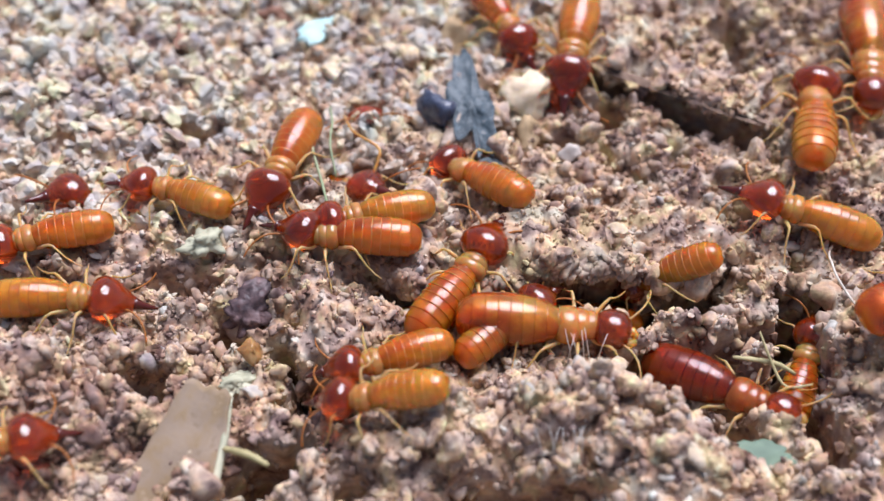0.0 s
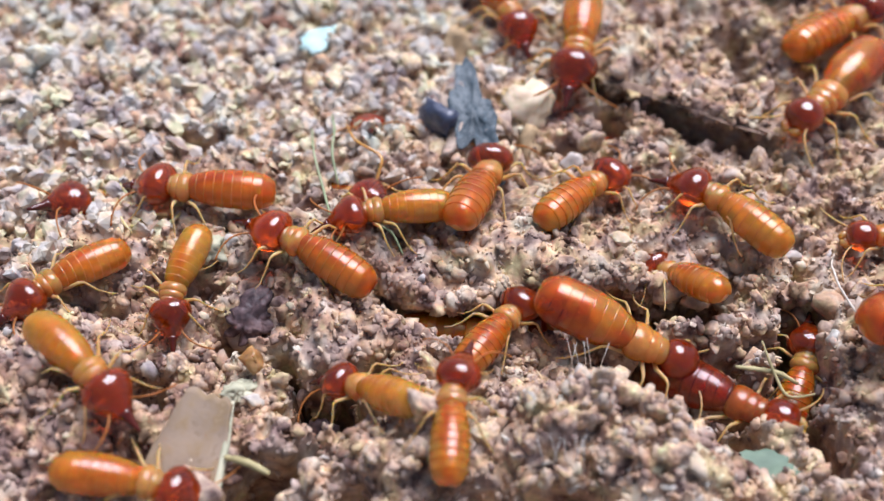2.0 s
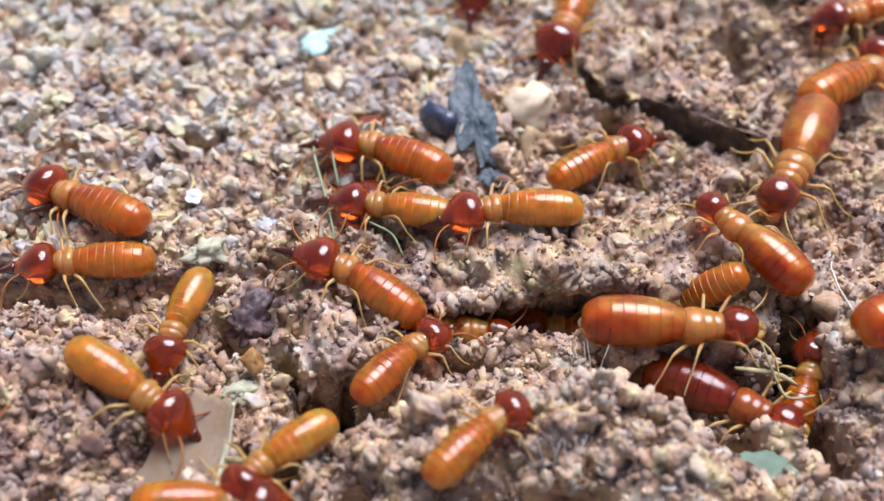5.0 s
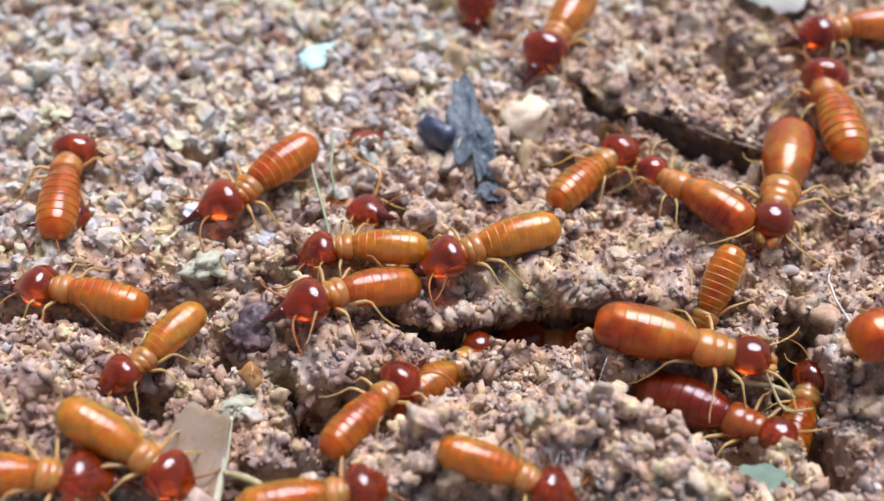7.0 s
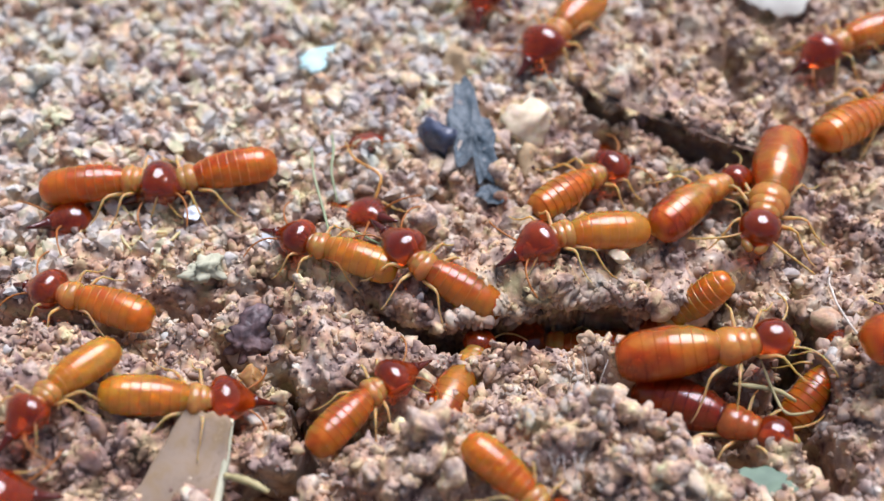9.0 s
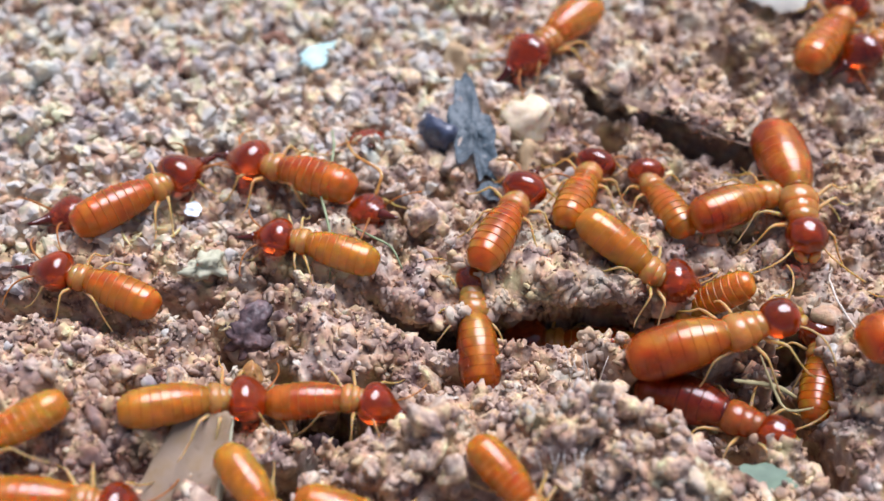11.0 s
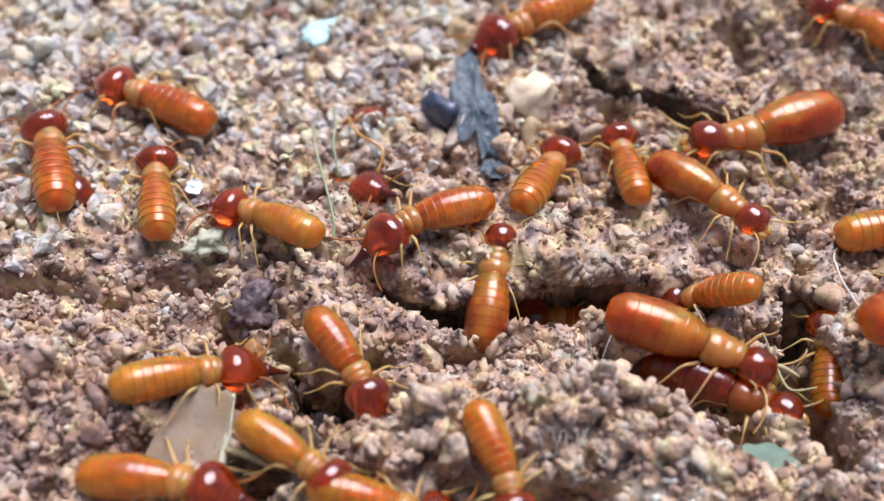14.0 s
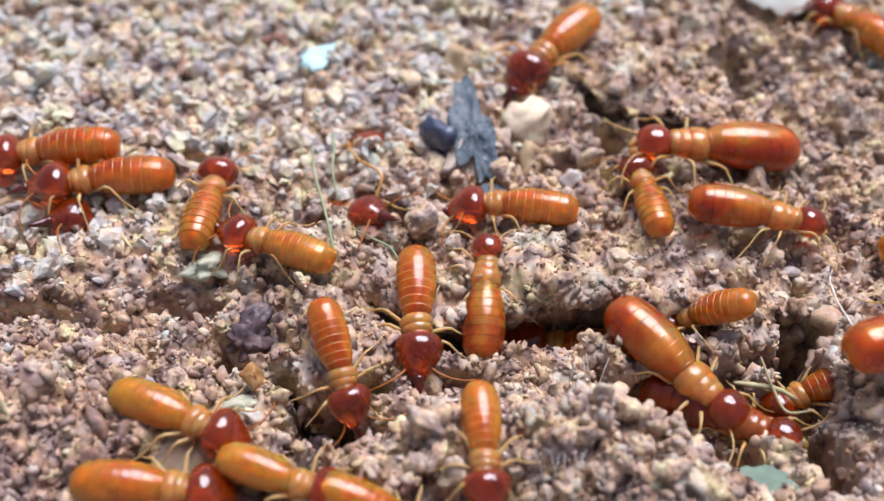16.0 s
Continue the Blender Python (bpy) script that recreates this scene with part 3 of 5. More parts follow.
def make_belly(parent, x0, x1, r, z, plate, skin, hem, gut, count, rib=1.0):
    """The abdomen: a soft body under overlapping back plates with pale hind edges."""
    bm = bmesh.new()
    core = round_profile(x0 + 0.05, x1, r * 0.95, 3.4, 2.0, 60, 0.85)
    tube(bm, [(x, 0, z + 0.05 * math.sin(math.pi * (x - x0) / (x1 - x0))) for x, _ in core], [q for _, q in core], 26, 0.93)
    belly = part("abdomen", bm, skin, parent)
    bm = bmesh.new()
    inner = round_profile(x0 + 0.16, x1 - 0.1, r * 0.66, 2.6, 2.2, 24, 0.8)
    tube(bm, [(x, 0.06 * math.sin(3.1 * x), z - 0.1 * r + 0.05 * math.sin(4.3 * x + 1)) for x, _ in inner], [q * (1 + 0.07 * math.sin(5.7 * x)) for x, q in inner], 18, 0.9)
    part("gut", bm, gut, belly, "gut showing through")
    barrel = round_profile(x0, x1, r, 3.4, 2.0, 160, 0.85)
    xs, rs = [b[0] for b in barrel], [b[1] for b in barrel]
    cuts = [x0 + (x1 - x0) * (0.01 + 0.98 * (k / count) ** 0.92) for k in range(count + 1)]
    for k in range(count):
        a, b = cuts[k], cuts[k + 1] + 0.04 * (k < count - 1)
        bm = bmesh.new()
        rows = []
        # the hind edge of each plate stands proud of the next one behind it
        for i, (s, lift) in enumerate(((0.0, 0.986), (0.02, 1 + 0.016 * rib), (0.13, 1 + 0.02 * rib), (0.26, 1 + 0.013 * rib), (0.6, 1.0), (1.0, 1 - 0.014 * rib))):
            x = a + (b - a) * s
            base = float(np.interp(x, xs, rs)) * (0.04 if k == 0 and i == 0 else lift)
            zz = z + 0.05 * math.sin(math.pi * (x - x0) / (x1 - x0))
            rows.append([bm.verts.new((x * MM, base * math.cos(t) * MM, (zz + 0.93 * base * math.sin(t)) * MM)) for t in (radians(-32 + 244 * j / 24) for j in range(25))])
        for i, (p, q) in enumerate(zip(rows, rows[1:])):
            for j in range(24):
                bm.faces.new((p[j], p[j + 1], q[j + 1], q[j])).material_index = 1 if k > 2 and i == 1 else 0
        bmesh.ops.recalc_face_normals(bm, faces=bm.faces)
        part("back_plate", bm, [plate, hem], belly)
    pivot(belly, (x1 - 0.15, 0, z))
    return belly


def make_thorax(parent, spans, z, skin):
    for x0, x1, r in spans:
        bm = bmesh.new()
        prof = round_profile(x0, x1, r, 2.4, 2.4, 14)
        tube(bm, [(x, 0, z) for x, _ in prof], [q for _, q in prof], 14, 0.8)
        part("thorax_ring", bm, skin, parent)


def make_soldier(tint):
    """A soldier with a snout; it faces +x and stands on z = 0."""
    ob = new("termite_soldier")
    make_belly(ob, -2.05, 0.78, 0.6, 0.64, PLATES[tint], SKIN, HEM, CORE, 10, {"pale": 1.2, "amber": 1.8, "dark": 1.5}[tint])
    make_thorax(ob, [(0.34, 0.92, 0.5), (0.6, 1.1, 0.44), (0.84, 1.26, 0.35)], 0.62, NECK)
    bm = bmesh.new()
    prof = [(1.0, 0.06), (1.02, 0.26), (1.07, 0.45), (1.16, 0.6), (1.29, 0.69), (1.44, 0.73), (1.6, 0.71), (1.76, 0.64), (1.92, 0.54), (2.06, 0.43), (2.2, 0.32), (2.34, 0.225), (2.42, 0.18)]
    tube(bm, [(x, 0, 0.74 - 0.16 * (x - 1.0)) for x, _ in prof], [r for _, r in prof], 28, 0.74)
    head = part("head", bm, HEAD, ob, "glossy red-brown head")
    bm = bmesh.new()
    tube(bm, [(x, 0, 0.74 - 0.16 * (x - 1.0)) for x in (2.32, 2.4, 2.6, 2.85, 3.02)], [0.235, 0.185, 0.12, 0.075, 0.03], 12)
    part("snout", bm, SNOUT, head, "pointed dark snout")
    for side in (1, -1):
        make_feeler(head, (2.0, side * 0.3, 0.62), 52, 1.35, FEELER)
    pivot(head, (0.98, 0, 0.7))
    for at, reach, swing in ((1.05, 1.25, 48), (0.85, 1.25, -4), (0.62, 1.45, -50)):
        for side in (1, -1):
            make_leg(ob, (at, side * 0.2, 0.48), reach, swing, LIMB)
    return tagged(ob, {"pale": "pale orange", "amber": "amber", "dark": "deep amber"}[tint] + " termite soldier with glossy red-brown snouted head", "termite", "termites on the soil")


def make_worker(tint):
    """A worker: fuller belly, round head with jaws; it faces +x and stands on z = 0."""
    ob = new("termite_worker")
    make_belly(ob, -2.5, 0.75, 0.78, 0.8, BELLIES[tint], GUT, BELLIES[tint], DARK_CORE, 9, 0.3)
    make_thorax(ob, [(0.2, 1.2, 0.6), (0.62, 1.46, 0.52), (0.98, 1.68, 0.44)], 0.74, NECKS[tint])
    bm = bmesh.new()
    prof = round_profile(1.4, 2.55, 0.6, 2.3, 2.6, 18)
    tube(bm, [(x, 0, 0.74) for x, _ in prof], [r for _, r in prof], 22, 0.85)
    head = part("head", bm, HEAD, ob, "rounded red-brown head")
    for side in (1, -1):
        bm = bmesh.new()
        tube(bm, [(2.36, side * 0.3, 0.6), (2.54, side * 0.24, 0.56), (2.66, side * 0.12, 0.54), (2.7, side * 0.02, 0.54)], [0.1, 0.14, 0.13, 0.05], 8)
        part("jaw", bm, NECK, head, "straw-coloured jaw")
    for side in (1, -1):
        make_feeler(head, (2.3, side * 0.4, 0.72), 48, 1.5, LIMB)
    pivot(head, (1.45, 0, 0.74))
    for at, reach, swing in ((1.3, 1.5, 46), (1.0, 1.5, -6), (0.7, 1.75, -50)):
        for side in (1, -1):
            make_leg(ob, (at, side * 0.25, 0.55), reach, swing, LIMB)
    return tagged(ob, {"amber": "large termite worker with banded dark amber abdomen", "dark": "large termite worker with dark red-brown abdomen"}[tint], "termite", "termites on the soil")


KINDS = {"soldier": make_soldier, "worker": make_worker}
STOCK = {}


def termite(kind, tint, size, label=""):
    """The first of a kind is built, the next ones are copies."""
    key = kind, tint
    ob = copy_thing(STOCK[key], Matrix()) if key in STOCK else STOCK.setdefault(key, KINDS[kind](tint))
    ob.scale = (size, size, size)
    return tagged(ob, label)


TEAM = [termite(kind, tint, size, label) for kind, tint, size, label in (
    ("soldier", "pale", 0.82, ""),
    ("soldier", "amber", 0.89, ""),
    ("soldier", "pale", 0.92, ""),
    ("soldier", "amber", 0.88, ""),
    ("soldier", "amber", 0.95, ""),
    ("soldier", "dark", 1.01, ""),
    ("soldier", "dark", 0.96, ""),
    ("soldier", "pale", 0.87, ""),
    ("soldier", "amber", 0.91, ""),
    ("soldier", "dark", 1.01, ""),
    ("soldier", "pale", 0.96, ""),
    ("soldier", "dark", 0.84, ""),
    ("soldier", "amber", 0.82, ""),
    ("soldier", "pale", 0.82, ""),
    ("soldier", "amber", 1.12, ""),
    ("soldier", "dark", 1.00, ""),
    ("soldier", "amber", 1.12, ""),
    ("worker", "amber", 1.03, ""),
    ("worker", "amber", 0.82, ""),
    ("worker", "amber", 0.96, ""),
    ("worker", "dark", 0.89, "dark red-brown termite worker lying in a trough"),
    ("soldier", "amber", 0.82, "termite soldier backing out of the crevice"),
    ("soldier", "dark", 0.95, "termite soldier facing out of the crevice"),
    ("soldier", "dark", 0.95, "termite soldier deep in the crevice"),
    ("worker", "amber", 0.92, "termite worker at the edge of a hole"),
    ("soldier", "dark", 0.82, "termite soldier down in a dark hole"),
    ("soldier", "dark", 0.95, "termite soldier peering out of a hole"),
    ("soldier", "dark", 0.95, "termite soldier half buried in crumbs"),
    ("soldier", "dark", 0.95, "termite soldier half buried in sand"),
    ("soldier", "amber", 1.00, ""),
    ("soldier", "amber", 0.82, ""),
    ("worker", "amber", 0.78, "termite worker climbing up from behind a clod"),
)]

# ---- loose bits on the soil ----
TURQUOISE = surface("turquoise_paint", [(0.36, 0.62, 0.60), (0.52, 0.74, 0.70), (0.62, 0.78, 0.74)], 0.55, 1400, 0.4)
SLATE = surface("slate_char", [(0.012, 0.016, 0.022), (0.04, 0.06, 0.075), (0.13, 0.155, 0.17), (0.03, 0.048, 0.062), (0.08, 0.11, 0.13), (0.42, 0.37, 0.32)], 0.55, 4200, 1.0)
BARK = surface("weathered_bark", [(0.2, 0.14, 0.11), (0.42, 0.31, 0.24), (0.56, 0.44, 0.35), (0.64, 0.54, 0.44)], 0.88, 4200, 1.0)
CREAM = surface("cream_pith", [(0.44, 0.29, 0.17), (0.7, 0.56, 0.39), (0.82, 0.72, 0.56)], 0.7, 1500, 0.6, sss=0.15)
TAN = surface("tan_pith", [(0.3, 0.19, 0.1), (0.46, 0.32, 0.18), (0.56, 0.42, 0.27)], 0.8, 1800, 0.8)
SEED = surface("dark_seed_coat", [(0.02, 0.022, 0.045), (0.1, 0.115, 0.17)], 0.3, 5000, 0.8, coat=0.3)
STONE = surface("pale_quartz", [(0.42, 0.34, 0.3), (0.56, 0.48, 0.42), (0.62, 0.54, 0.47)], 0.6, 1800, 0.4)
LICHEN = surface("pale_green_crumb", [(0.43, 0.42, 0.28), (0.56, 0.53, 0.39)], 0.8, 2000, 0.6)
DRY_LEAF = surface("dry_leaf", [(0.27, 0.185, 0.1), (0.35, 0.26, 0.19), (0.26, 0.18, 0.105), (0.41, 0.32, 0.24)], 0.85, 2600, 0.4, spec=0.15)
PAPERY = surface("papery_leaf", [(0.6, 0.55, 0.45), (0.75, 0.71, 0.62)], 0.6, 900, 0.3)
GREEN = surface("green_stalk", [(0.14, 0.2, 0.09), (0.26, 0.32, 0.17), (0.38, 0.37, 0.23)], 0.6, 1500, 0.2)
TEAL_LEAF = surface("green_leaf_scrap", [(0.07, 0.12, 0.08), (0.17, 0.24, 0.16), (0.3, 0.34, 0.26)], 0.6, 900, 0.4)
ICE = surface("bluish_flake", [(0.5, 0.56, 0.62), (0.72, 0.76, 0.82)], 0.3, 1500, 0.3, coat=0.5)
ROOT = surface("pale_rootlet", [(0.6, 0.5, 0.4), (0.72, 0.64, 0.54)], 0.7, 3000, 0.4)
STRAW = surface("straw", [(0.4, 0.33, 0.15), (0.54, 0.46, 0.24)], 0.6, 2000, 0.4)
BRISTLE = surface("white_bristle", [(0.75, 0.7, 0.62), (0.82, 0.78, 0.72)], 0.4, 3000, 0.1)
HUMUS = surface("dark_humus", [(0.03, 0.021, 0.024), (0.085, 0.056, 0.06), (0.16, 0.1, 0.1), (0.3, 0.2, 0.18)], 0.5, 4200, 1.0)
RED_BARK = surface("reddish_bark", [(0.16, 0.075, 0.05), (0.3, 0.15, 0.1), (0.36, 0.2, 0.14)], 0.8, 2200, 0.9)
RIND = surface("brown_rind", [(0.1, 0.06, 0.045), (0.2, 0.13, 0.095), (0.3, 0.21, 0.16)], 0.9, 4500, 1.0, spec=0.2)
AMBER = surface("amber_husk", [(0.5, 0.2, 0.04), (0.62, 0.32, 0.1)], 0.25, 1500, 0.5, sss=0.3, coat=0.5)
HUSKY = surface("brown_amber_husk", [(0.2, 0.085, 0.03), (0.36, 0.18, 0.06), (0.5, 0.32, 0.15)], 0.3, 3500, 0.6, sss=0.2, coat=0.4)
HUSK = surface("straw_husk", [(0.6, 0.44, 0.2), (0.7, 0.55, 0.3)], 0.4, 2000, 0.2, sss=0.3)


def plate_bm(rng, a, b, thick, ragged=0.25, bend=0.0, n=36, square=2.0):
    """A ragged plate a by b mm, bulged and bent, as a closed solid."""
    bm = bmesh.new()
    seed = Vector(rng.uniform(-50, 50, 3))
    edge = []
    for t in np.linspace(0, 2 * math.pi, n, False):
        c, s = abs(math.cos(t)), abs(math.sin(t))
        round_ = (c ** square + s ** square) ** (-1 / square)
        edge.append(round_ * (1 + ragged * (1.6 * noise.noise(seed + Vector((math.cos(t), math.sin(t), 0)) * 1.4) + 0.8 * noise.noise(seed + Vector((math.cos(t), math.sin(t), 0)) * 4.5))))
    layers = []
    for side in (1, -1):
        rings = []
        for k in (0.0, 0.2, 0.4, 0.6, 0.8, 0.94, 1.0):
            if k == 0:
                rings.append([bm.verts.new((0, 0, side * thick * 0.5 * MM))])
                continue
            ring = []
            for i in range(n):
                t = 2 * math.pi * i / n
                x, y = 0.5 * a * k * edge[i] * math.cos(t), 0.5 * b * k * edge[i] * math.sin(t)
                z = side * thick * 0.5 * (1 - 0.75 * max(0, k - 0.9) * 10) * + 0.5 * thick * noise.noise(seed + Vector((x, y, 0)) * 1.8) + 0.25 * thick * noise.noise(seed + Vector((x, y, 3)) * 5) + bend * ((x / a) ** 2 - (y / b) ** 2)
                ring.append(bm.verts.new((x * MM, y * MM, z * MM)))
            rings.append(ring)
        for i in range(n):
            bm.faces.new((rings[0][0], rings[1][i], rings[1][(i + 1) % n]))
            for p, q in zip(rings[1:], rings[2:]):
                bm.faces.new((p[i], q[i], q[(i + 1) % n], p[(i + 1) % n]))
        layers.append(rings[-1])
    for i in range(n):
        bm.faces.new((layers[0][i], layers[1][i], layers[1][(i + 1) % n], layers[0][(i + 1) % n]))
    bmesh.ops.recalc_face_normals(bm, faces=bm.faces)
    return bm


def blade_bm():
    """A torn leaf scrap, wide at its foot and ragged at its tip, as a closed solid."""
    bm = bmesh.new()
    n, m = 18, 24
    sheets = []
    for side in (0.05, -0.05):
        rows = []
        for j in range(m + 1):
            v = j / m
            left = -2.3 + 1.9 * v ** 0.9 + 0.12 * noise.noise(Vector((v * 5, 1, 0)))
            right = 0.84 + 0.05 * noise.noise(Vector((v * 6, 7, 0)))
            row = []
            for i in range(n + 1):
                u = i / n
                x = left + (right - left) * u
                y = -2.2 + (4.15 + 0.3 * noise.noise(Vector((u * 4, 3, 0))) - 0.35 * u * u) * v
                z = 0.3 * (u - 0.45) ** 2 + 0.22 * v * v + 0.1 * noise.noise(Vector((x, y, 5)))
                row.append(bm.verts.new((x * MM, y * MM, (z + side) * MM)))
            rows.append(row)
        for p, q in zip(rows, rows[1:]):
            for i in range(n):
                bm.faces.new((p[i], p[i + 1], q[i + 1], q[i]))
        sheets.append(rows[0] + [w[-1] for w in rows[1:]] + rows[-1][-2::-1] + [w[0] for w in rows[-2:0:-1]])
    for i in range(len(sheets[0])):
        k = (i + 1) % len(sheets[0])
        bm.faces.new((sheets[0][i], sheets[0][k], sheets[1][k], sheets[1][i]))
    bmesh.ops.recalc_face_normals(bm, faces=bm.faces)
    return bm


def lump_bm(rng, a, b, c, rough=0.1, sub=3):
    v, f = lump(rng, sub, 0.02)
    bm = bmesh.new()
    out = []
    for p in v:
        k = 1 + rough * 2.2 * noise.noise(Vector(p) * 1.7 + Vector((a, b, c))) + rough * noise.noise(Vector(p) * 4.1)
        out.append(bm.verts.new((0.5 * a * k * p[0] * MM, 0.5 * b * k * p[1] * MM, 0.5 * c * k * p[2] * MM)))
    for q in f:
        bm.faces.new([out[i] for i in q])
    return bm


def clod_bm(rng, a, b, c):
    """A crumbly clod of many small lumps grown together."""
    v, f = fused(rng, 18, 4)
    bm = bmesh.new()
    grow = [0.55 * (1 + 0.26 * noise.noise(Vector(p) * 3.0) + 0.2 * noise.noise(Vector(p) * 8.0)) for p in v]
    out = [bm.verts.new((k * a * p[0] * MM, k * b * p[1] * MM, k * c * p[2] * MM)) for p, k in zip(v, grow)]
    for q in f:
        bm.faces.new([out[i] for i in q])
    return bm


def lay(ob, x, y, lift=0.0, rx=0, ry=0, rz=0):
    """Sets a bit down on the soil at (x, y) mm."""
    ob.matrix_basis = pose(x * MM, y * MM, (float(relief(x, y)) + lift) * MM, rx, ry, rz)
    return ob


def thread(name, points, radius, material, label, category, sides=6):
    """A stalk or root along places (x, y, height over the soil) in mm, rounded by many short steps."""
    pts = []
    for i in range(len(points) - 1):
        for k in range(6):
            s = k / 6
            pts.append(tuple(points[i][j] * (1 - s) + points[i + 1][j] * s for j in range(3)))
    pts.append(points[-1])
    for _ in range(4):
        pts = [pts[0]] + [tuple((pts[i - 1][j] + 2 * pts[i][j] + pts[i + 1][j]) / 4 for j in range(3)) for i in range(1, len(pts) - 1)] + [pts[-1]]
    pts = [(x, y, float(relief(x, y, False)) + h) for x, y, h in pts]
    for _ in range(3):
        pts = [pts[0]] + [(pts[i][0], pts[i][1], (pts[i - 1][2] + 2 * pts[i][2] + pts[i + 1][2]) / 4) for i in range(1, len(pts) - 1)] + [pts[-1]]
    bm = bmesh.new()
    n = len(pts)
    tube(bm, pts, [radius * (1.05 - 0.5 * abs(2 * i / (n - 1) - 1) ** 3 + 0.12 * math.sin(i * 2.3)) for i in range(n)], sides)
    return tagged(mesh_object(name, bm, material), label, category)


def make_debris():
    rng = np.random.default_rng(31)
    tagged(lay(mesh_object("paint_chip", lump_bm(rng, 1.3, 1.7, 0.5, 0.22), TURQUOISE), -4.2, 9.0, 0.3, 12, 4, -35), "small turquoise paint chip lying on the sand", "chip")
    # a bark splinter with a charred face
    splinter = tagged(new("bark_splinter"), "earth-crusted bark splinter with a charred slate-blue face", "bark")
    part("bark", clod_bm(np.random.default_rng(7), 2.2, 4.0, 0.7), BARK, splinter)
    crust = part("charred_crust", plate_bm(rng, 1.2, 3.7, 0.5, 0.34, 0.2, 64, 1.8), SLATE, splinter, "dark slate-blue charred crust")
    crust.location = (0.08 * MM, 0.1 * MM, 0.34 * MM)
    flake = part("charred_flake", plate_bm(rng, 0.9, 0.8, 0.4, 0.3, 0.1, 40), SLATE, splinter, "charred flake")
    flake.location = (0.3 * MM, -2.2 * MM, 0.25 * MM)
    lay(splinter, 1.0, 4.95, 0.15, 10, -4, 8)
    pith = tagged(new("pith_crumb"), "cream-coloured lump of pith with a brown foot", "plant crumb")
    part("pith", lump_bm(rng, 2.0, 1.7, 1.3, 0.22), CREAM, pith)
    foot = part("foot", lump_bm(rng, 1.05, 2.5, 0.9, 0.22), TAN, pith, "brown foot")
    foot.location = (0.15 * MM, -1.15 * MM, -0.15 * MM)
    lay(pith, 2.95, 5.65, 0.55, 15, 0, -12)
    tagged(lay(mesh_object("seed", lump_bm(rng, 1.45, 1.6, 1.4, 0.2), SEED), -0.2, 5.05, 0.55, 0, 0, 30), "small wrinkled blue-black seed beside the bark", "seed")
    tagged(lay(mesh_object("quartz_pebble", lump_bm(rng, 0.8, 0.7, 0.6, 0.14), STONE), 4.05, 3.4, 0.2, 0, 0, 15), "pinkish white pebble half sunk in soil", "pebble")
    tagged(lay(mesh_object("cream_pebble", lump_bm(rng, 0.9, 0.95, 0.7, 0.1), CREAM), -3.55, 7.1, 0.25), "rounded cream pebble on the sand", "pebble")
    tagged(lay(mesh_object("cream_pebble", lump_bm(rng, 0.75, 0.6, 0.5, 0.1), CREAM), 5.15, -0.35, 0.12), "small pale yellow crumb on the shelf edge", "pebble")
    tagged(lay(mesh_object("cream_pebble", lump_bm(rng, 0.62, 0.62, 0.5, 0.1), STONE), -1.75, -2.0, 0.25), "small round pinkish pebble", "pebble")
    tagged(lay(mesh_object("white_pebble", lump_bm(rng, 0.62, 0.4, 0.4, 0.08), STONE), 10.3, -0.2, 0.25, 0, 0, 5), "small white pebble on brown soil", "pebble")
    for x, y, a, turn in ((-7.45, 1.7, 0.5, 30), (-5.2, 1.15, 0.85, -15)):
        tagged(lay(mesh_object("glassy_flake", plate_bm(rng, a, 0.5, 0.12, 0.2), ICE), x, y, 0.3, 20, 0, turn), "tiny glossy bluish white flake", "flake")
    tagged(lay(mesh_object("lichen_crumb", clod_bm(rng, 1.1, 0.95, 0.6), LICHEN), -5.45, -4.7, 0.35), "pale green lichen crumb by the pit", "lichen")
    tagged(lay(mesh_object("lichen_crumb", clod_bm(rng, 1.4, 1.05, 0.8), LICHEN), -6.75, -0.35, 0.35, 0, 0, 30), "pale greenish crumb of soil", "lichen")
    tagged(lay(mesh_object("humus_clod", clod_bm(rng, 1.9, 1.7, 1.5), HUMUS), -5.45, -2.15, 0.7), "dark purple-brown humus clod", "clod")
    tagged(lay(mesh_object("humus_clod", clod_bm(rng, 1.7, 1.5, 1.6), HUMUS), -3.35, -5.45, 0.5), "black shiny humus clod in a pit", "clod")
    tagged(lay(mesh_object("humus_crumb", lump_bm(rng, 0.42, 0.42, 0.34, 0.15), HUMUS), -3.05, -1.7, 0.3), "small black crumb on pale soil", "clod")
    tagged(lay(mesh_object("red_bark_crumb", lump_bm(rng, 1.3, 1.0, 0.7, 0.22), RED_BARK), -5.75, 10.4, 0.2), "reddish brown bark crumb on the sand", "bark")
    tagged(lay(mesh_object("red_bark_sliver", plate_bm(rng, 0.4, 1.5, 0.2, 0.15), RED_BARK), -8.9, 9.0, 0.3, 5, 0, 5), "reddish bark sliver on the sand", "bark")
    tagged(lay(mesh_object("red_crumb", lump_bm(rng, 0.5, 0.9, 0.4, 0.2), RED_BARK), -11.9, 0.2, 0.3), "small red crumb on grey soil", "bark")
    tagged(lay(mesh_object("round_clod", lump_bm(rng, 2.0, 2.2, 1.3, 0.22), TAN), 0.6, 9.9, 0.3), "rounded tan clod of soil", "clod")
    tagged(lay(mesh_object("amber_husk", lump_bm(rng, 0.95, 0.85, 0.7, 0.05), HUSKY), -5.1, -4.1, 0.35), "brownish amber husk in a pit", "husk")
    strip = mesh_object("bark_plate", plate_bm(rng, 5.2, 0.45, 0.12, 0.34, 0.1, 60, 3.0), RIND)
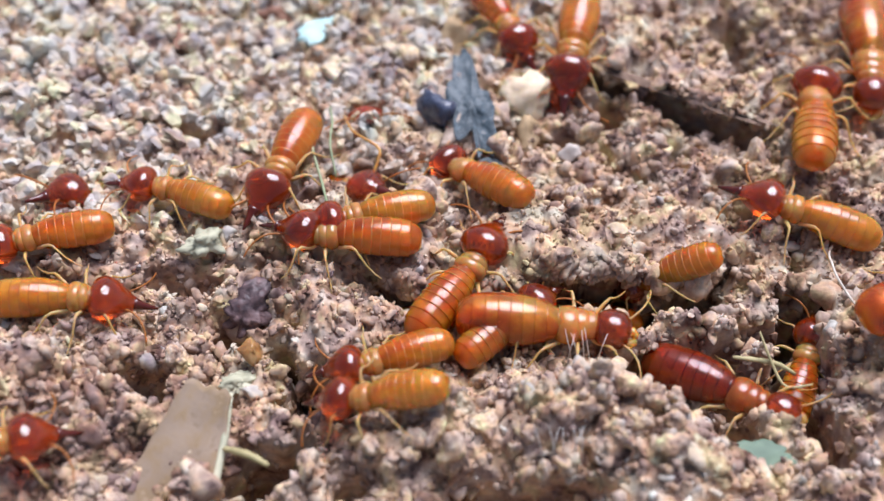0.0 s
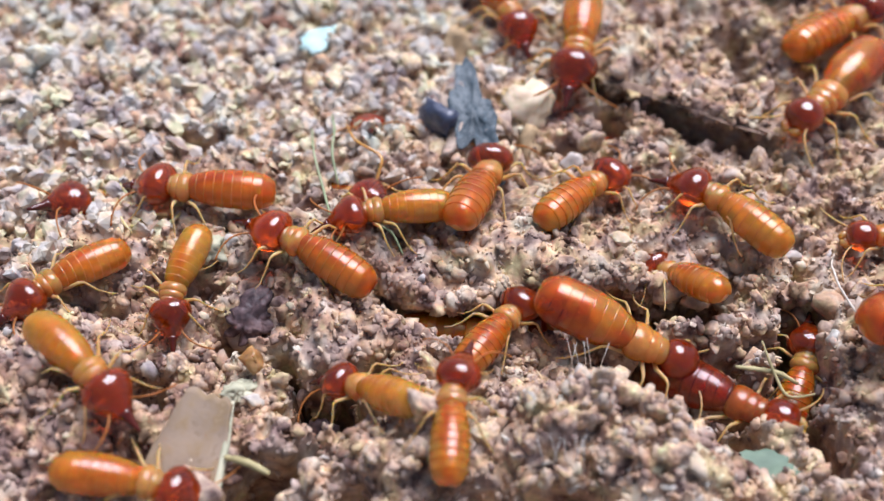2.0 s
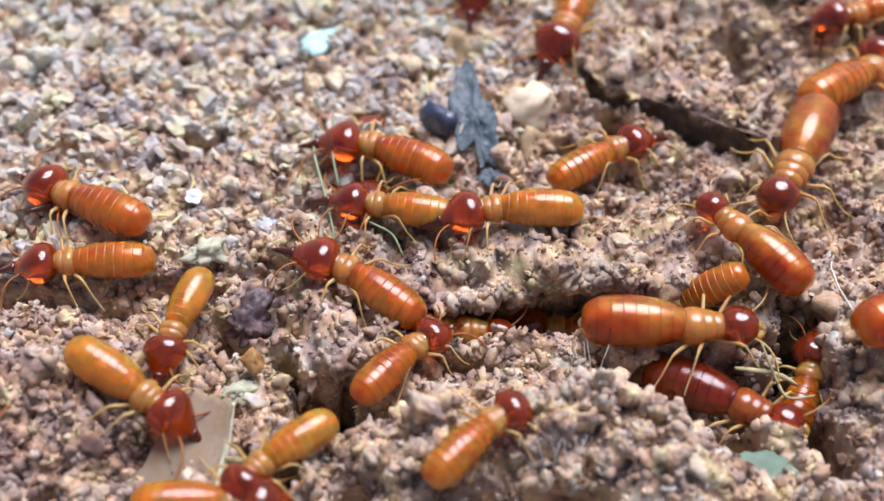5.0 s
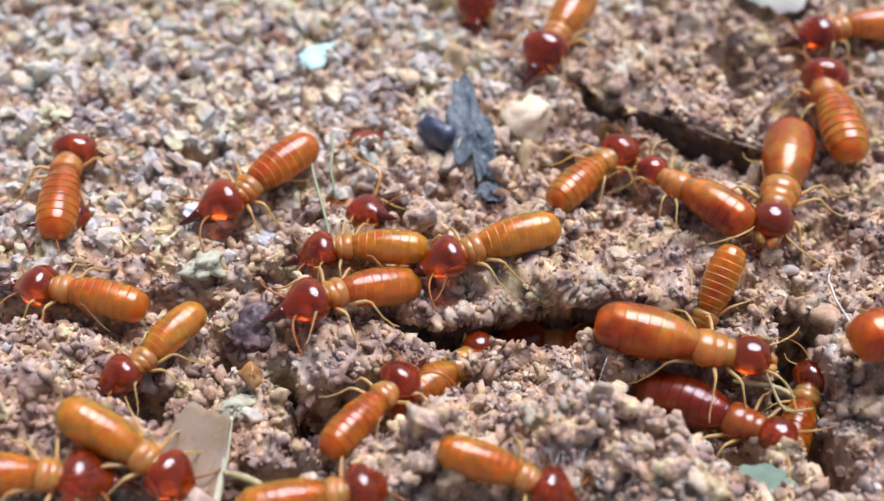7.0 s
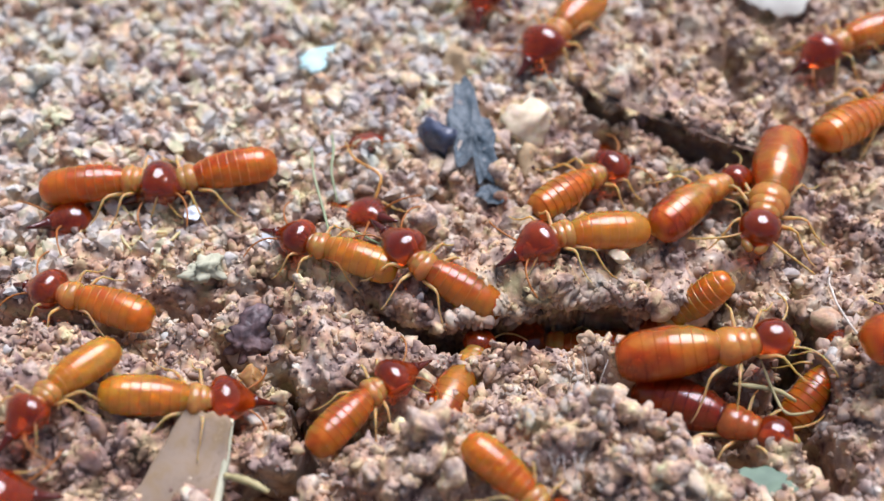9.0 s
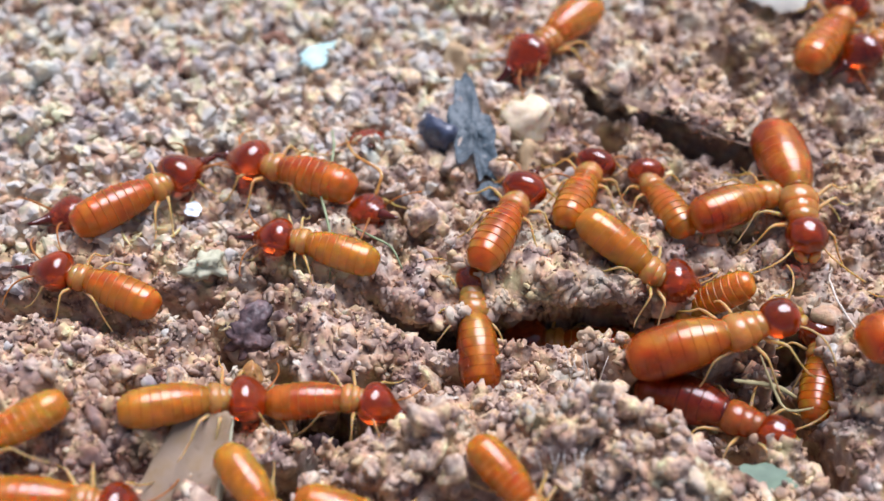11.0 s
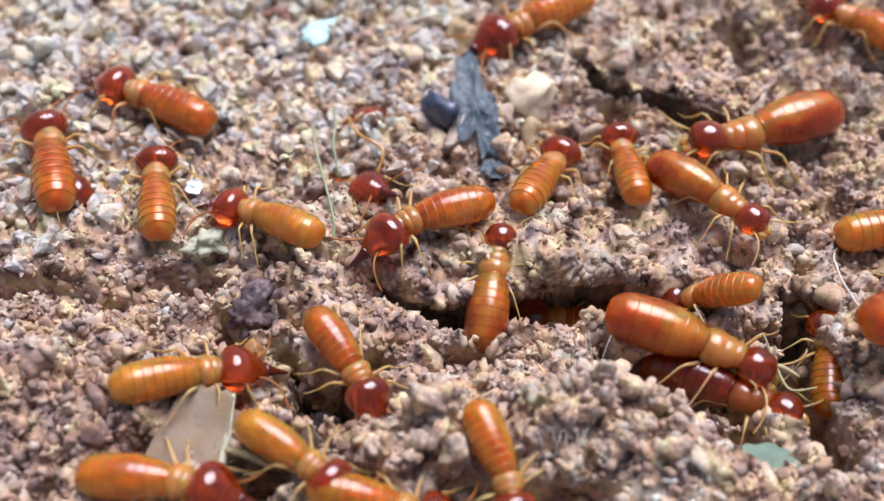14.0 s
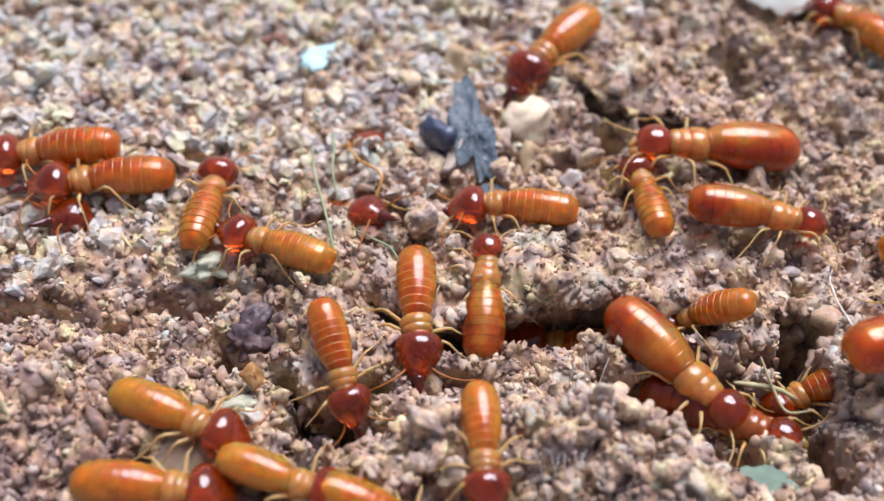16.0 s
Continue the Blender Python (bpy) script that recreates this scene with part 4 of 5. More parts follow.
    strip.matrix_basis = pose(7.9 * MM, 5.52 * MM, (float(relief(7.9, 6.7, False)) + 0.05) * MM, -6, 1, -28.6)
    tagged(strip, "thin bark plate lying over a crack", "bark")
    # leaf scraps
    scrap = tagged(new("dry_leaf_scrap"), "upright scrap of dry grey-brown leaf", "leaf")
    part("blade", blade_bm(), DRY_LEAF, scrap)
    bm = bmesh.new()
    tube(bm, [(0.8, -2.1, 0.12), (0.83, -0.8, 0.15), (0.82, 0.6, 0.14), (0.74, 1.75, 0.08)], [0.1, 0.11, 0.1, 0.05], 8)
    part("vein", bm, LICHEN, scrap, "pale raised vein along the edge")
    lay(scrap, -6.3, -7.15, 0.06, 15, -3, -8)
    tagged(lay(mesh_object("papery_leaf_scrap", plate_bm(rng, 3.4, 1.9, 0.1, 0.22, 0.8), PAPERY), 12.0, 12.6, 0.9, 25, 0, -22), "curled whitish papery leaf scrap", "leaf")
    tagged(lay(mesh_object("green_leaf_scrap", plate_bm(rng, 2.4, 1.0, 0.12, 0.35, 0.4), TEAL_LEAF), 7.6, -7.3, 0.1, 10, 0, 8), "dull green leaf scrap between clods", "leaf")
    # stalks, roots and bristles
    thread("green_stalk", [(-3.5, 5.2, 0.5), (-3.3, 4.0, 0.9), (-3.35, 3.0, 0.9), (-3.1, 2.0, 0.4)], 0.04, GREEN, "thin green plant fibre", "fibre")
    thread("green_stalk", [(-4.1, 4.6, 0.4), (-3.9, 3.0, 0.8), (-3.4, 1.2, 0.6), (-3.1, 0.0, 0.3), (-3.2, -0.8, 0.1)], 0.04, GREEN, "thin green plant fibre", "fibre")
    thread("green_stalk", [(-2.6, 0.9, 0.3), (-2.0, 0.3, 0.5), (-1.4, 0.0, 0.4), (-1.1, -0.6, 0.1)], 0.035, GREEN, "thin green plant fibre", "fibre")
    thread("rootlet", [(11.5, -0.2, 0.2), (11.0, -1.2, 0.5), (10.8, -2.2, 0.8), (11.1, -3.0, 0.6), (11.6, -3.9, 0.3), (11.6, -4.6, 0.2)], 0.034, ROOT, "pale thread-like rootlet over a hole", "root")
    thread("straw_piece", [(7.9, -4.2, 0.55), (8.7, -4.25, 0.6), (9.6, -4.5, 0.6)], 0.075, STRAW, "short pale straw piece in the trough", "straw")
    thread("straw_piece", [(8.6, -3.7, 0.6), (8.9, -4.4, 0.8), (9.2, -5.0, 0.6), (9.9, -5.0, 0.5)], 0.045, STRAW, "thin bent straw piece in the trough", "straw")
    thread("straw_piece", [(-5.4, -7.1, 0.3), (-4.8, -7.4, 0.5), (-4.2, -7.7, 0.3)], 0.1, STRAW, "short pale straw piece in a pit", "straw")
    thread("wood_fibre", [(-9.6, 9.6, 0.25), (-8.6, 10.1, 0.35), (-7.9, 10.2, 0.2)], 0.06, RED_BARK, "thin brown wood fibre on the sand", "fibre")
    thread("bent_fibre", [(-3.02, 4.74, 0.5), (-2.70, 3.72, 0.7), (-1.74, 3.11, 0.7), (-1.98, 2.46, 0.5), (-2.20, 2.12, 0.2)], 0.05, AMBER, "thin bent amber fibre lying by a hole", "fibre")
    tagged(lay(mesh_object("red_bark_crumb", clod_bm(rng, 1.3, 1.0, 0.8), RED_BARK), -2.16, 1.18, 0.2), "dark red-brown crumb among termites", "bark")
    for cx, cy, count in ((3.9, -4.3, 6), (3.1, -7.6, 7)):
        tuft = tagged(new("bristle_tuft"), "tuft of fine white bristles in the soil", "bristles")
        for k in range(count):
            bm = bmesh.new()
            lean = rng.uniform(-0.35, 0.35)
            tube(bm, [(0.16 * (k - count / 2), 0, -0.2), (0.16 * (k - count / 2) + 0.4 * lean, 0.15, 0.35), (0.16 * (k - count / 2) + lean, 0.4, rng.uniform(0.7, 1.0))], [0.017, 0.015, 0.006], 5)
            part("bristle", bm, BRISTLE, tuft)
        lay(tuft, cx, cy, 0.1)
    # a shed skin with folded limbs
    husk = tagged(new("shed_skin"), "pale straw-coloured shed termite skin with crumpled limbs", "shed skin")
    part("skin", plate_bm(rng, 1.7, 0.6, 0.12, 0.35, 0.3), HUSK, husk)
    for k in range(9):
        bm = bmesh.new()
        x, y, a = rng.uniform(-1.0, 1.3), rng.uniform(-0.5, 0.6), rng.uniform(-0.6, 0.9) + (math.pi if k % 2 else 0)
        pts = [(x, y, 0.1)]
        for step_ in (0.45, 0.4, 0.35):
            a += rng.uniform(-0.8, 0.8)
            pts.append((pts[-1][0] + step_ * math.cos(a), pts[-1][1] + step_ * math.sin(a), rng.uniform(0.02, 0.4)))
        tube(bm, pts, [0.05, 0.055, 0.045, 0.02], 6)
        part("limb", bm, HUSK, husk)
    lay(husk, -8.9, 1.1, 0.1, 0, 0, 20)


make_debris()


# ---- what moves ----
def stance(x, y, heading, up=0.0, lean=0.0):
    """The pose of a termite whose middle is over (x, y) in mm, laid on the smoothed soil."""
    c, s = math.cos(radians(heading)), math.sin(radians(heading))
    near = [float(np.mean(relief(np.array([x + k * c - 0.5 * s, x + k * c + 0.5 * s, x + k * c]), np.array([y + k * s + 0.5 * c, y + k * s - 0.5 * c, y + k * s]), False))) for k in (-1.5, 0.0, 1.5)]
    tilt = max(-24, min(24, math.degrees(math.atan2(near[2] - near[0], 3.0))))
    high = max(near[1], 0.5 * (near[0] + near[2])) * 0.6 + 0.4 * near[1] + 0.16 + up
    return pose(x * MM, y * MM, high * MM, 0, -tilt - lean, heading)


def burrow(ob, x, y, heading, lean, high=0.3):
    """A termite that sits in a hole with its head out; it stays there."""
    m = pose(x * MM, y * MM, (float(relief(x, y, False)) + high) * MM, 0, -lean, heading) @ Matrix.Translation((-1.6 * MM, 0, -0.7 * MM))
    walk(ob, [(0, m), (16, m)])


def crawl(ob, rows, up=0.0, lean=0.0):
    """Keys a termite along rows of seconds, millimetres and degrees, and steps its legs by the way it goes."""
    walk(ob, [(t, stance(x, y, a, up + sum(deep), lean)) for t, x, y, a, *deep in rows])
    ts = np.array([r[0] for r in rows])
    xs, ys, hs = (np.array([r[k] for r in rows]) for k in (1, 2, 3))
    beat = np.arange(0, 16.01, 0.16)
    px, py, ph = np.interp(beat, ts, xs), np.interp(beat, ts, ys), np.interp(beat, ts, hs)
    gone = np.concatenate([[0], np.cumsum(np.hypot(np.diff(px), np.diff(py)) + np.abs(np.diff(ph)) * 0.012)])
    if gone[-1] < 0.5:
        return
    kin = {k: [p for p in ob.children_recursive if p.name.split(".")[0] == k] for k in ("head", "abdomen", "antenna")}
    head, belly = kin["head"][0], kin["abdomen"][0]
    slow = np.arange(0, 16.01, 0.32)
    ahead = np.interp(slow + 0.5, ts, hs) - np.interp(slow, ts, hs)
    behind = np.interp(slow, ts, hs) - np.interp(slow - 0.5, ts, hs)
    own = rows[0][1] * 7.3 + rows[0][2] * 3.1
    neck, waist = head.location.copy(), belly.location.copy()
    walk(head, [(float(t), Matrix.Translation(neck) @ pose(0, 0, 0, 0, 7 + 5 * math.sin(own + 1.1 * t), max(-26.0, min(26.0, 0.5 * float(a))) + 7 * math.sin(own + 1.9 * t))) for t, a in zip(slow, ahead)])
    walk(belly, [(float(t), Matrix.Translation(waist) @ pose(0, 0, 0, 0, 3 * math.sin(2 * own) - 2, max(-14.0, min(14.0, -0.25 * float(a))) + 4 * math.sin(own))) for t, a in zip(slow, behind)])
    for k, ant in enumerate(kin["antenna"]):
        root = ant.location.copy()
        walk(ant, [(float(t), Matrix.Translation(root) @ pose(0, 0, 0, 0, 9 * math.sin(own + 5.3 * t + 2 * k), 13 * math.sin(own * 2 + 4.1 * t + 1.7 * k))) for t in slow])
    legs = [p for p in ob.children if p.name.split(".")[0] == "leg"]
    for k, leg in enumerate(legs):
        phase = math.pi * ((k + k // 2) % 2)
        side = 1 if k % 2 == 0 else -1
        at = leg.location.copy()
        walk(leg, [(float(t), Matrix.Translation(at) @ pose(0, 0, 0, side * 9 * max(0.0, math.cos(g * 4.2 + phase)), 0, side * 16 * math.sin(g * 4.2 + phase))) for t, g in zip(beat, gone)])


def motions():
    crawl(TEAM[0], [(0, -7.60, 1.16, 164), (0.5, -7.38, 0.03, 192), (1, -7.99, -0.60, 224), (1.5, -8.38, -0.90, 246), (2, -7.40, -1.39, 263), (2.5, -6.95, -1.77, 280), (3, -6.87, -2.79, 278), (3.5, -6.58, -3.08, 275), (4, -7.00, -2.74, 268), (6.5, -7.34, -3.26, 250), (7, -7.61, -3.42, 237), (7.5, -8.03, -2.92, 208), (8, -8.89, -3.40, 212), (8.5, -9.19, -3.80, 222), (9, -9.59, -5.12, 241), (11.5, -10.70, -6.79, 216), (12, -10.71, -6.88, 219), (12.5, -11.00, -6.83, 223), (13, -10.93, -6.80, 226), (13.5, -11.54, -7.55, 217), (14, -12.66, -8.56, 210), (16, -15.06, -8.74, 201)])
    crawl(TEAM[1], [(0, -11.08, -0.52, -161), (0.5, -10.96, -0.54, -155), (1, -10.31, -0.48, -149), (1.5, -10.21, -1.39, -137), (2, -10.39, -1.63, -136), (2.5, -10.15, -1.30, -135), (3, -10.07, -1.24, -132), (3.5, -9.79, -1.39, -127), (4, -9.95, -1.04, -143), (6.5, -9.89, -1.46, -188), (7, -9.96, -1.62, -187), (7.5, -10.22, -1.56, -188), (8, -9.97, -2.01, -178), (8.5, -10.04, -1.97, -185), (9, -9.74, -1.82, -194), (11.5, -9.62, -1.31, -196), (12, -9.70, -1.23, -194), (12.5, -9.12, -0.94, -215), (13, -9.02, -0.71, -228), (13.5, -8.60, -0.06, -245), (14, -8.41, 1.12, -260), (14.5, -7.88, 1.69, -270), (15, -6.55, 1.17, -301), (16, -6.92, 1.69, -271)])
    crawl(TEAM[2], [(0, -10.48, -2.82, 2), (0.5, -10.34, -2.94, -3), (1, -10.16, -3.40, -31), (1.5, -9.61, -4.32, -37), (2, -9.29, -4.88, -45), (2.5, -9.23, -4.99, -51), (3, -9.13, -5.21, -54), (3.5, -8.81, -5.36, -57), (4, -8.37, -5.28, -49), (6.5, -8.02, -5.88, -22), (7, -7.97, -6.56, -31), (7.5, -8.26, -6.64, -27), (8, -7.54, -5.84, -7), (8.5, -7.19, -5.14, -13), (9, -7.05, -5.13, 5), (11.5, -6.44, -5.42, 14), (12, -6.41, -5.46, 11), (12.5, -6.62, -5.22, 14), (13, -6.63, -5.22, 9), (13.5, -6.73, -5.22, 16), (14, -6.79, -5.22, 19), (14.5, -6.91, -4.94, 19), (15, -6.32, -5.37, -8), (16, -6.80, -5.62, -26)])
    crawl(TEAM[3], [(0, -11.31, -7.57, 7), (0.5, -9.21, -7.13, 22), (1, -8.89, -7.29, 9), (1.5, -8.17, -7.62, -4), (2, -7.72, -7.85, -10), (2.5, -7.52, -7.92, -15), (3, -7.08, -8.24, -12), (3.5, -6.28, -8.38, -6), (4, -5.95, -8.51, -5), (6.5, -4.02, -8.23, 9), (7, -3.13, -8.04, 8), (7.5, -2.94, -7.95, 15), (8, -3.15, -8.41, -7), (8.5, -2.91, -8.89, -13), (9, -2.65, -9.07, -16), (11.5, -1.77, -8.52, -20), (12, -1.75, -8.51, -17), (12.5, -1.44, -8.57, -15), (13, -1.80, -8.63, -14), (13.5, -1.64, -8.57, -14), (14, -1.51, -8.67, -16), (14.5, -1.44, -8.56, -18), (15, -1.43, -8.69, -18), (16, -1.48, -8.26, -22)])
    crawl(TEAM[4], [(0, -13.42, -8.15, 7), (4, -13.49, -7.84, 7), (6.5, -10.73, -7.87, 12), (7, -10.25, -7.56, -0), (7.5, -10.69, -7.53, 5), (8, -10.79, -7.73, 12), (8.5, -11.17, -7.85, 11), (9, -11.91, -8.19, 3), (11.5, -8.83, -8.09, -5), (12, -8.57, -8.28, -7), (12.5, -7.96, -7.74, 6), (13, -7.69, -7.84, -7), (13.5, -7.68, -7.74, -6), (14, -6.96, -8.06, -10), (14.5, -6.44, -8.28, -13), (15, -5.90, -8.14, -16), (16, -7.18, -7.62, -7)])
    crawl(TEAM[5], [(0, -4.60, 2.63, -104), (0.5, -4.78, 2.81, -120), (1, -4.91, 2.56, -118), (1.5, -5.43, 2.75, -151), (2, -6.97, 1.49, -189), (2.5, -7.47, 0.97, -191), (3, -7.75, 0.82, -192), (3.5, -7.93, 1.55, -201), (4, -8.67, 0.77, -193), (6.5, -11.66, 1.92, -250), (7, -11.37, 2.29, -270), (7.5, -10.27, 2.40, -298), (8, -10.09, 2.14, -307), (8.5, -10.60, 2.28, -309), (9, -10.03, 2.61, -363), (11.5, -9.07, 1.60, -316), (12, -9.95, 1.64, -321), (12.5, -11.04, 1.83, -336), (13, -11.93, 2.28, -290), (13.5, -11.38, 1.53, -253), (14, -11.71, 2.36, -251), (14.5, -11.35, 2.10, -239), (15, -11.23, 2.07, -209), (16, -10.14, 2.66, -166)])
    crawl(TEAM[6], [(0, -2.43, -0.61, -178), (0.5, -2.53, -0.60, -210), (1, -2.78, -0.79, -219), (1.5, -2.90, -0.74, -223), (2, -3.56, -0.97, -204), (2.5, -2.45, -1.15, -214), (3, -1.84, -1.84, -224), (3.5, -2.13, -1.97, -211), (4, -2.13, -1.76, -224), (6.5, -2.36, -1.67, -158), (7, -2.42, -1.74, -152), (7.5, -2.17, -1.57, -153), (8, -1.80, -1.65, -154), (8.5, -0.66, -1.25, -167), (9, -0.10, -0.93, -211), (9.7, 0.72, -0.11, -243), (10.4, 1.51, 0.25, -275), (11.5, 1.96, 0.98, -303), (12, 0.70, 1.09, -278), (12.5, 0.47, 0.34, -211), (13, -0.03, -0.03, -201), (13.5, -0.10, 0.47, -172), (14, -0.37, 0.21, -149), (14.5, -0.62, -0.06, -150), (15, -0.60, -1.05, -112), (16, -0.77, -1.72, -82)])
    crawl(TEAM[7], [(0, -1.85, 0.19, -164), (0.5, -1.66, 0.44, -166), (1, -1.53, 0.43, -160), (1.5, -1.34, 0.27, -159), (2, -1.35, 0.71, -170), (2.5, -1.33, 0.14, -151), (3, -1.36, 0.49, -164), (3.5, -1.33, 0.63, -164), (4, -1.31, 0.89, -172), (6.5, -1.38, 0.39, -194), (7, -2.09, -0.14, -174), (7.5, -1.91, -0.28, -172), (8, -1.88, -0.20, -179), (8.5, -2.48, -0.16, -193), (9, -2.91, -0.26, -199), (11.5, -3.74, -0.17, -194), (12, -4.10, -0.63, -180), (12.5, -4.18, 0.16, -215), (13, -4.81, 0.18, -203), (13.5, -4.92, 0.19, -206), (14, -4.95, 0.08, -204), (14.5, -4.98, -0.15, -208), (15, -4.83, -0.30, -208), (16, -4.63, -0.08, -199)])
    crawl(TEAM[8], [(0, 1.27, 1.71, 139), (0.5, 2.19, 1.69, 106), (1, 2.09, 1.70, 100), (1.5, 3.14, 1.31, 62), (2, 3.97, 1.38, 36), (2.5, 4.33, 2.05, 45), (3, 4.34, 1.97, 46), (3.5, 4.49, 2.47, 36), (4, 5.00, 3.10, 22), (6.5, 4.60, 3.27, 44), (7, 4.67, 3.17, 41), (7.5, 4.59, 2.93, 35), (8, 4.27, 2.85, 47), (8.5, 4.32, 2.61, 42), (9, 4.18, 2.73, 31), (11.5, 4.29, 2.24, 73), (12, 4.19, 2.45, 79), (12.5, 3.80, 2.39, 91), (13, 3.04, 3.31, 53), (13.5, 3.17, 3.23, 52), (14, 2.97, 1.84, 61), (14.5, 2.50, 2.02, 72), (15, 2.06, 1.78, 124), (16, 2.32, 1.69, 174)])
    crawl(TEAM[9], [(0, 0.56, -1.96, 57), (0.5, 0.12, -1.24, 79), (1, 0.10, -1.22, 86), (1.5, 0.22, -0.19, 77), (2, 1.14, 1.57, 71), (2.5, 1.04, 2.72, 93), (3, 0.71, 2.54, 113), (3.5, 0.51, 3.19, 117), (4, 0.44, 3.01, 129), (5.25, -2.35, 3.51, 170), (6.5, -5.14, 4.00, 211), (7, -5.40, 2.82, 236), (7.5, -5.88, 4.35, 186), (8, -6.07, 2.75, 214), (8.5, -6.51, 2.61, 211), (9, -7.03, 2.91, 197), (11.5, -4.12, 2.79, 158), (12, -4.88, 2.28, 176), (12.5, -3.02, 4.16, 126), (13, -6.34, 5.42, 151), (13.5, -7.37, 4.62, 164), (14, -9.03, 4.94, 158), (14.5, -9.90, 4.71, 165), (15, -11.35, 4.17, 181), (16, -11.94, 3.82, 188)])
    crawl(TEAM[10], [(0, 10.87, 0.30, 165), (0.5, 10.47, 0.23, 162), (1, 10.27, 0.92, 140), (1.5, 8.94, 0.79, 140), (2, 8.55, 0.62, 136), (2.5, 7.88, 0.43, 155), (3, 7.18, 1.03, 166), (3.5, 5.96, 1.19, 176), (4, 4.27, 1.19, 177), (6.5, 1.60, -0.25, 200), (7, 1.63, -0.12, 202), (7.5, 1.83, -0.22, 204), (8, 2.13, -0.02, 196), (8.5, 3.24, 0.39, 194), (9, 4.14, 0.30, 196), (9.8, 4.35, -0.10, 230), (10.2, 4.69, -0.27, 270), (10.6, 5.04, -0.44, 311), (11.5, 5.80, -0.22, 355), (12, 6.79, 0.38, 387), (12.5, 8.75, 0.06, 352), (13, 10.81, 0.05, 374), (13.5, 12.53, 0.06, 377), (14, 13.29, -0.02, 368), (14.5, 13.53, -0.01, 364), (15, 14.06, 0.04, 360), (16, 14.71, -0.01, 364)])
    crawl(TEAM[11], [(0, 1.73, -3.37, 38), (1, 1.76, -3.42, 39), (1.5, 1.66, -3.75, 36), (2, 1.44, -3.34, 55), (2.5, 1.19, -3.64, 54), (3, 1.08, -3.89, 36), (3.5, 0.46, -3.85, 42), (4, -0.12, -4.01, 43), (6.5, -1.99, -4.96, 52), (7, -1.89, -5.41, 48), (7.5, -2.03, -5.11, 59), (8, -2.21, -5.43, 62), (8.5, -1.95, -5.56, 64), (9, -2.22, -5.05, 39), (11.5, -2.96, -4.97, -9), (12, -2.78, -5.07, -16), (12.5, -2.58, -5.01, -23), (13, -2.54, -4.86, -38), (13.5, -2.45, -4.54, -59), (14, -2.55, -4.50, -59), (14.5, -2.66, -4.32, -66), (15, -2.58, -4.05, -75), (16, -2.79, -3.71, -75)])
    crawl(TEAM[12], [(0, -1.19, -4.57, -164), (0.5, -1.01, -4.32, -200), (1, -0.34, -4.57, -218), (1.5, -0.49, -5.47, -269), (2, 0.18, -6.72, -279), (2.5, 0.62, -6.76, -292), (3, 0.62, -6.72, -326), (3.5, 0.69, -6.67, -332), (4, 0.57, -6.64, -309), (6.5, 1.40, -7.60, -369), (7, 1.47, -7.36, -384), (7.5, 1.39, -7.39, -386), (8, 1.80, -7.69, -401), (8.5, 1.82, -7.56, -398), (9, 1.81, -7.59, -407), (11.5, 1.80, -8.02, -415), (12, 2.23, -8.16, -406), (12.5, 1.72, -8.09, -432), (13, 1.31, -8.25, -416), (13.5, 1.45, -7.81, -417), (14, 1.41, -7.62, -436), (14.5, 1.55, -7.23, -434), (15, 1.08, -6.75, -443), (16, 1.07, -6.73, -451)])
    crawl(TEAM[13], [(0, -1.19, -6.23, 178), (0.5, -0.90, -6.24, 162), (1, -0.95, -6.14, 158), (1.5, -1.61, -5.70, 151), (2, -1.54, -5.59, 145), (2.5, -1.91, -5.14, 149), (3, -2.83, -5.09, 173), (3.5, -2.90, -5.76, 185), (4, -3.35, -5.40, 177), (4.7, -4.10, -6.50, 213), (5.5, -3.84, -8.31, 248), (6.5, -3.30, -9.86, 310), (9, -3.30, -9.66, 305), (11.5, -4.56, -7.47, 313), (12, -4.57, -7.04, 322), (12.5, -4.06, -7.36, 324), (13, -3.93, -7.32, 323), (13.5, -3.81, -7.49, 327), (14, -3.67, -7.52, 327), (14.5, -3.41, -7.75, 325), (15, -3.45, -7.59, 320), (16, -3.94, -7.56, 343)])
    crawl(TEAM[14], [(0, 4.62, 8.09, -105), (0.5, 4.77, 8.19, -106), (1, 4.74, 7.96, -104), (1.5, 4.72, 8.40, -105), (2, 4.71, 8.59, -102), (2.5, 4.67, 8.50, -101), (3, 4.80, 8.82, -110), (3.5, 4.94, 9.02, -112), (4, 4.84, 9.22, -112), (6.5, 4.23, 10.39, -110), (7, 4.40, 10.02, -120), (7.5, 4.52, 10.16, -118), (8, 4.39, 10.14, -118), (8.5, 4.58, 10.43, -124), (9, 4.53, 10.31, -128), (11.5, 3.87, 9.49, -136), (12, 3.43, 9.25, -144), (12.5, 3.31, 9.05, -146), (13, 3.41, 9.19, -141), (13.5, 3.71, 9.27, -147), (14, 3.31, 9.22, -149), (14.5, 3.62, 8.89, -133), (15, 3.88, 8.92, -132), (16, 4.01, 9.12, -132)])
    crawl(TEAM[15], [(0, 2.09, 9.43, -69), (0.5, 1.92, 9.50, -67), (1, 2.02, 9.35, -67), (1.5, 2.30, 10.10, -66), (2, 2.12, 10.59, -66), (2.5, 1.38, 10.51, -70), (3, 1.18, 10.51, -80), (3.5, 1.21, 10.43, -81), (4, 1.20, 11.79, -90), (6.5, 1.30, 12.99, -94), (7, 1.49, 13.08, -99), (8, 1.76, 13.24, -89), (8.5, 1.79, 13.37, -89), (9, 1.68, 13.64, -92), (11.5, 1.91, 15.95, -96), (16, 1.95, 17.29, -97)])
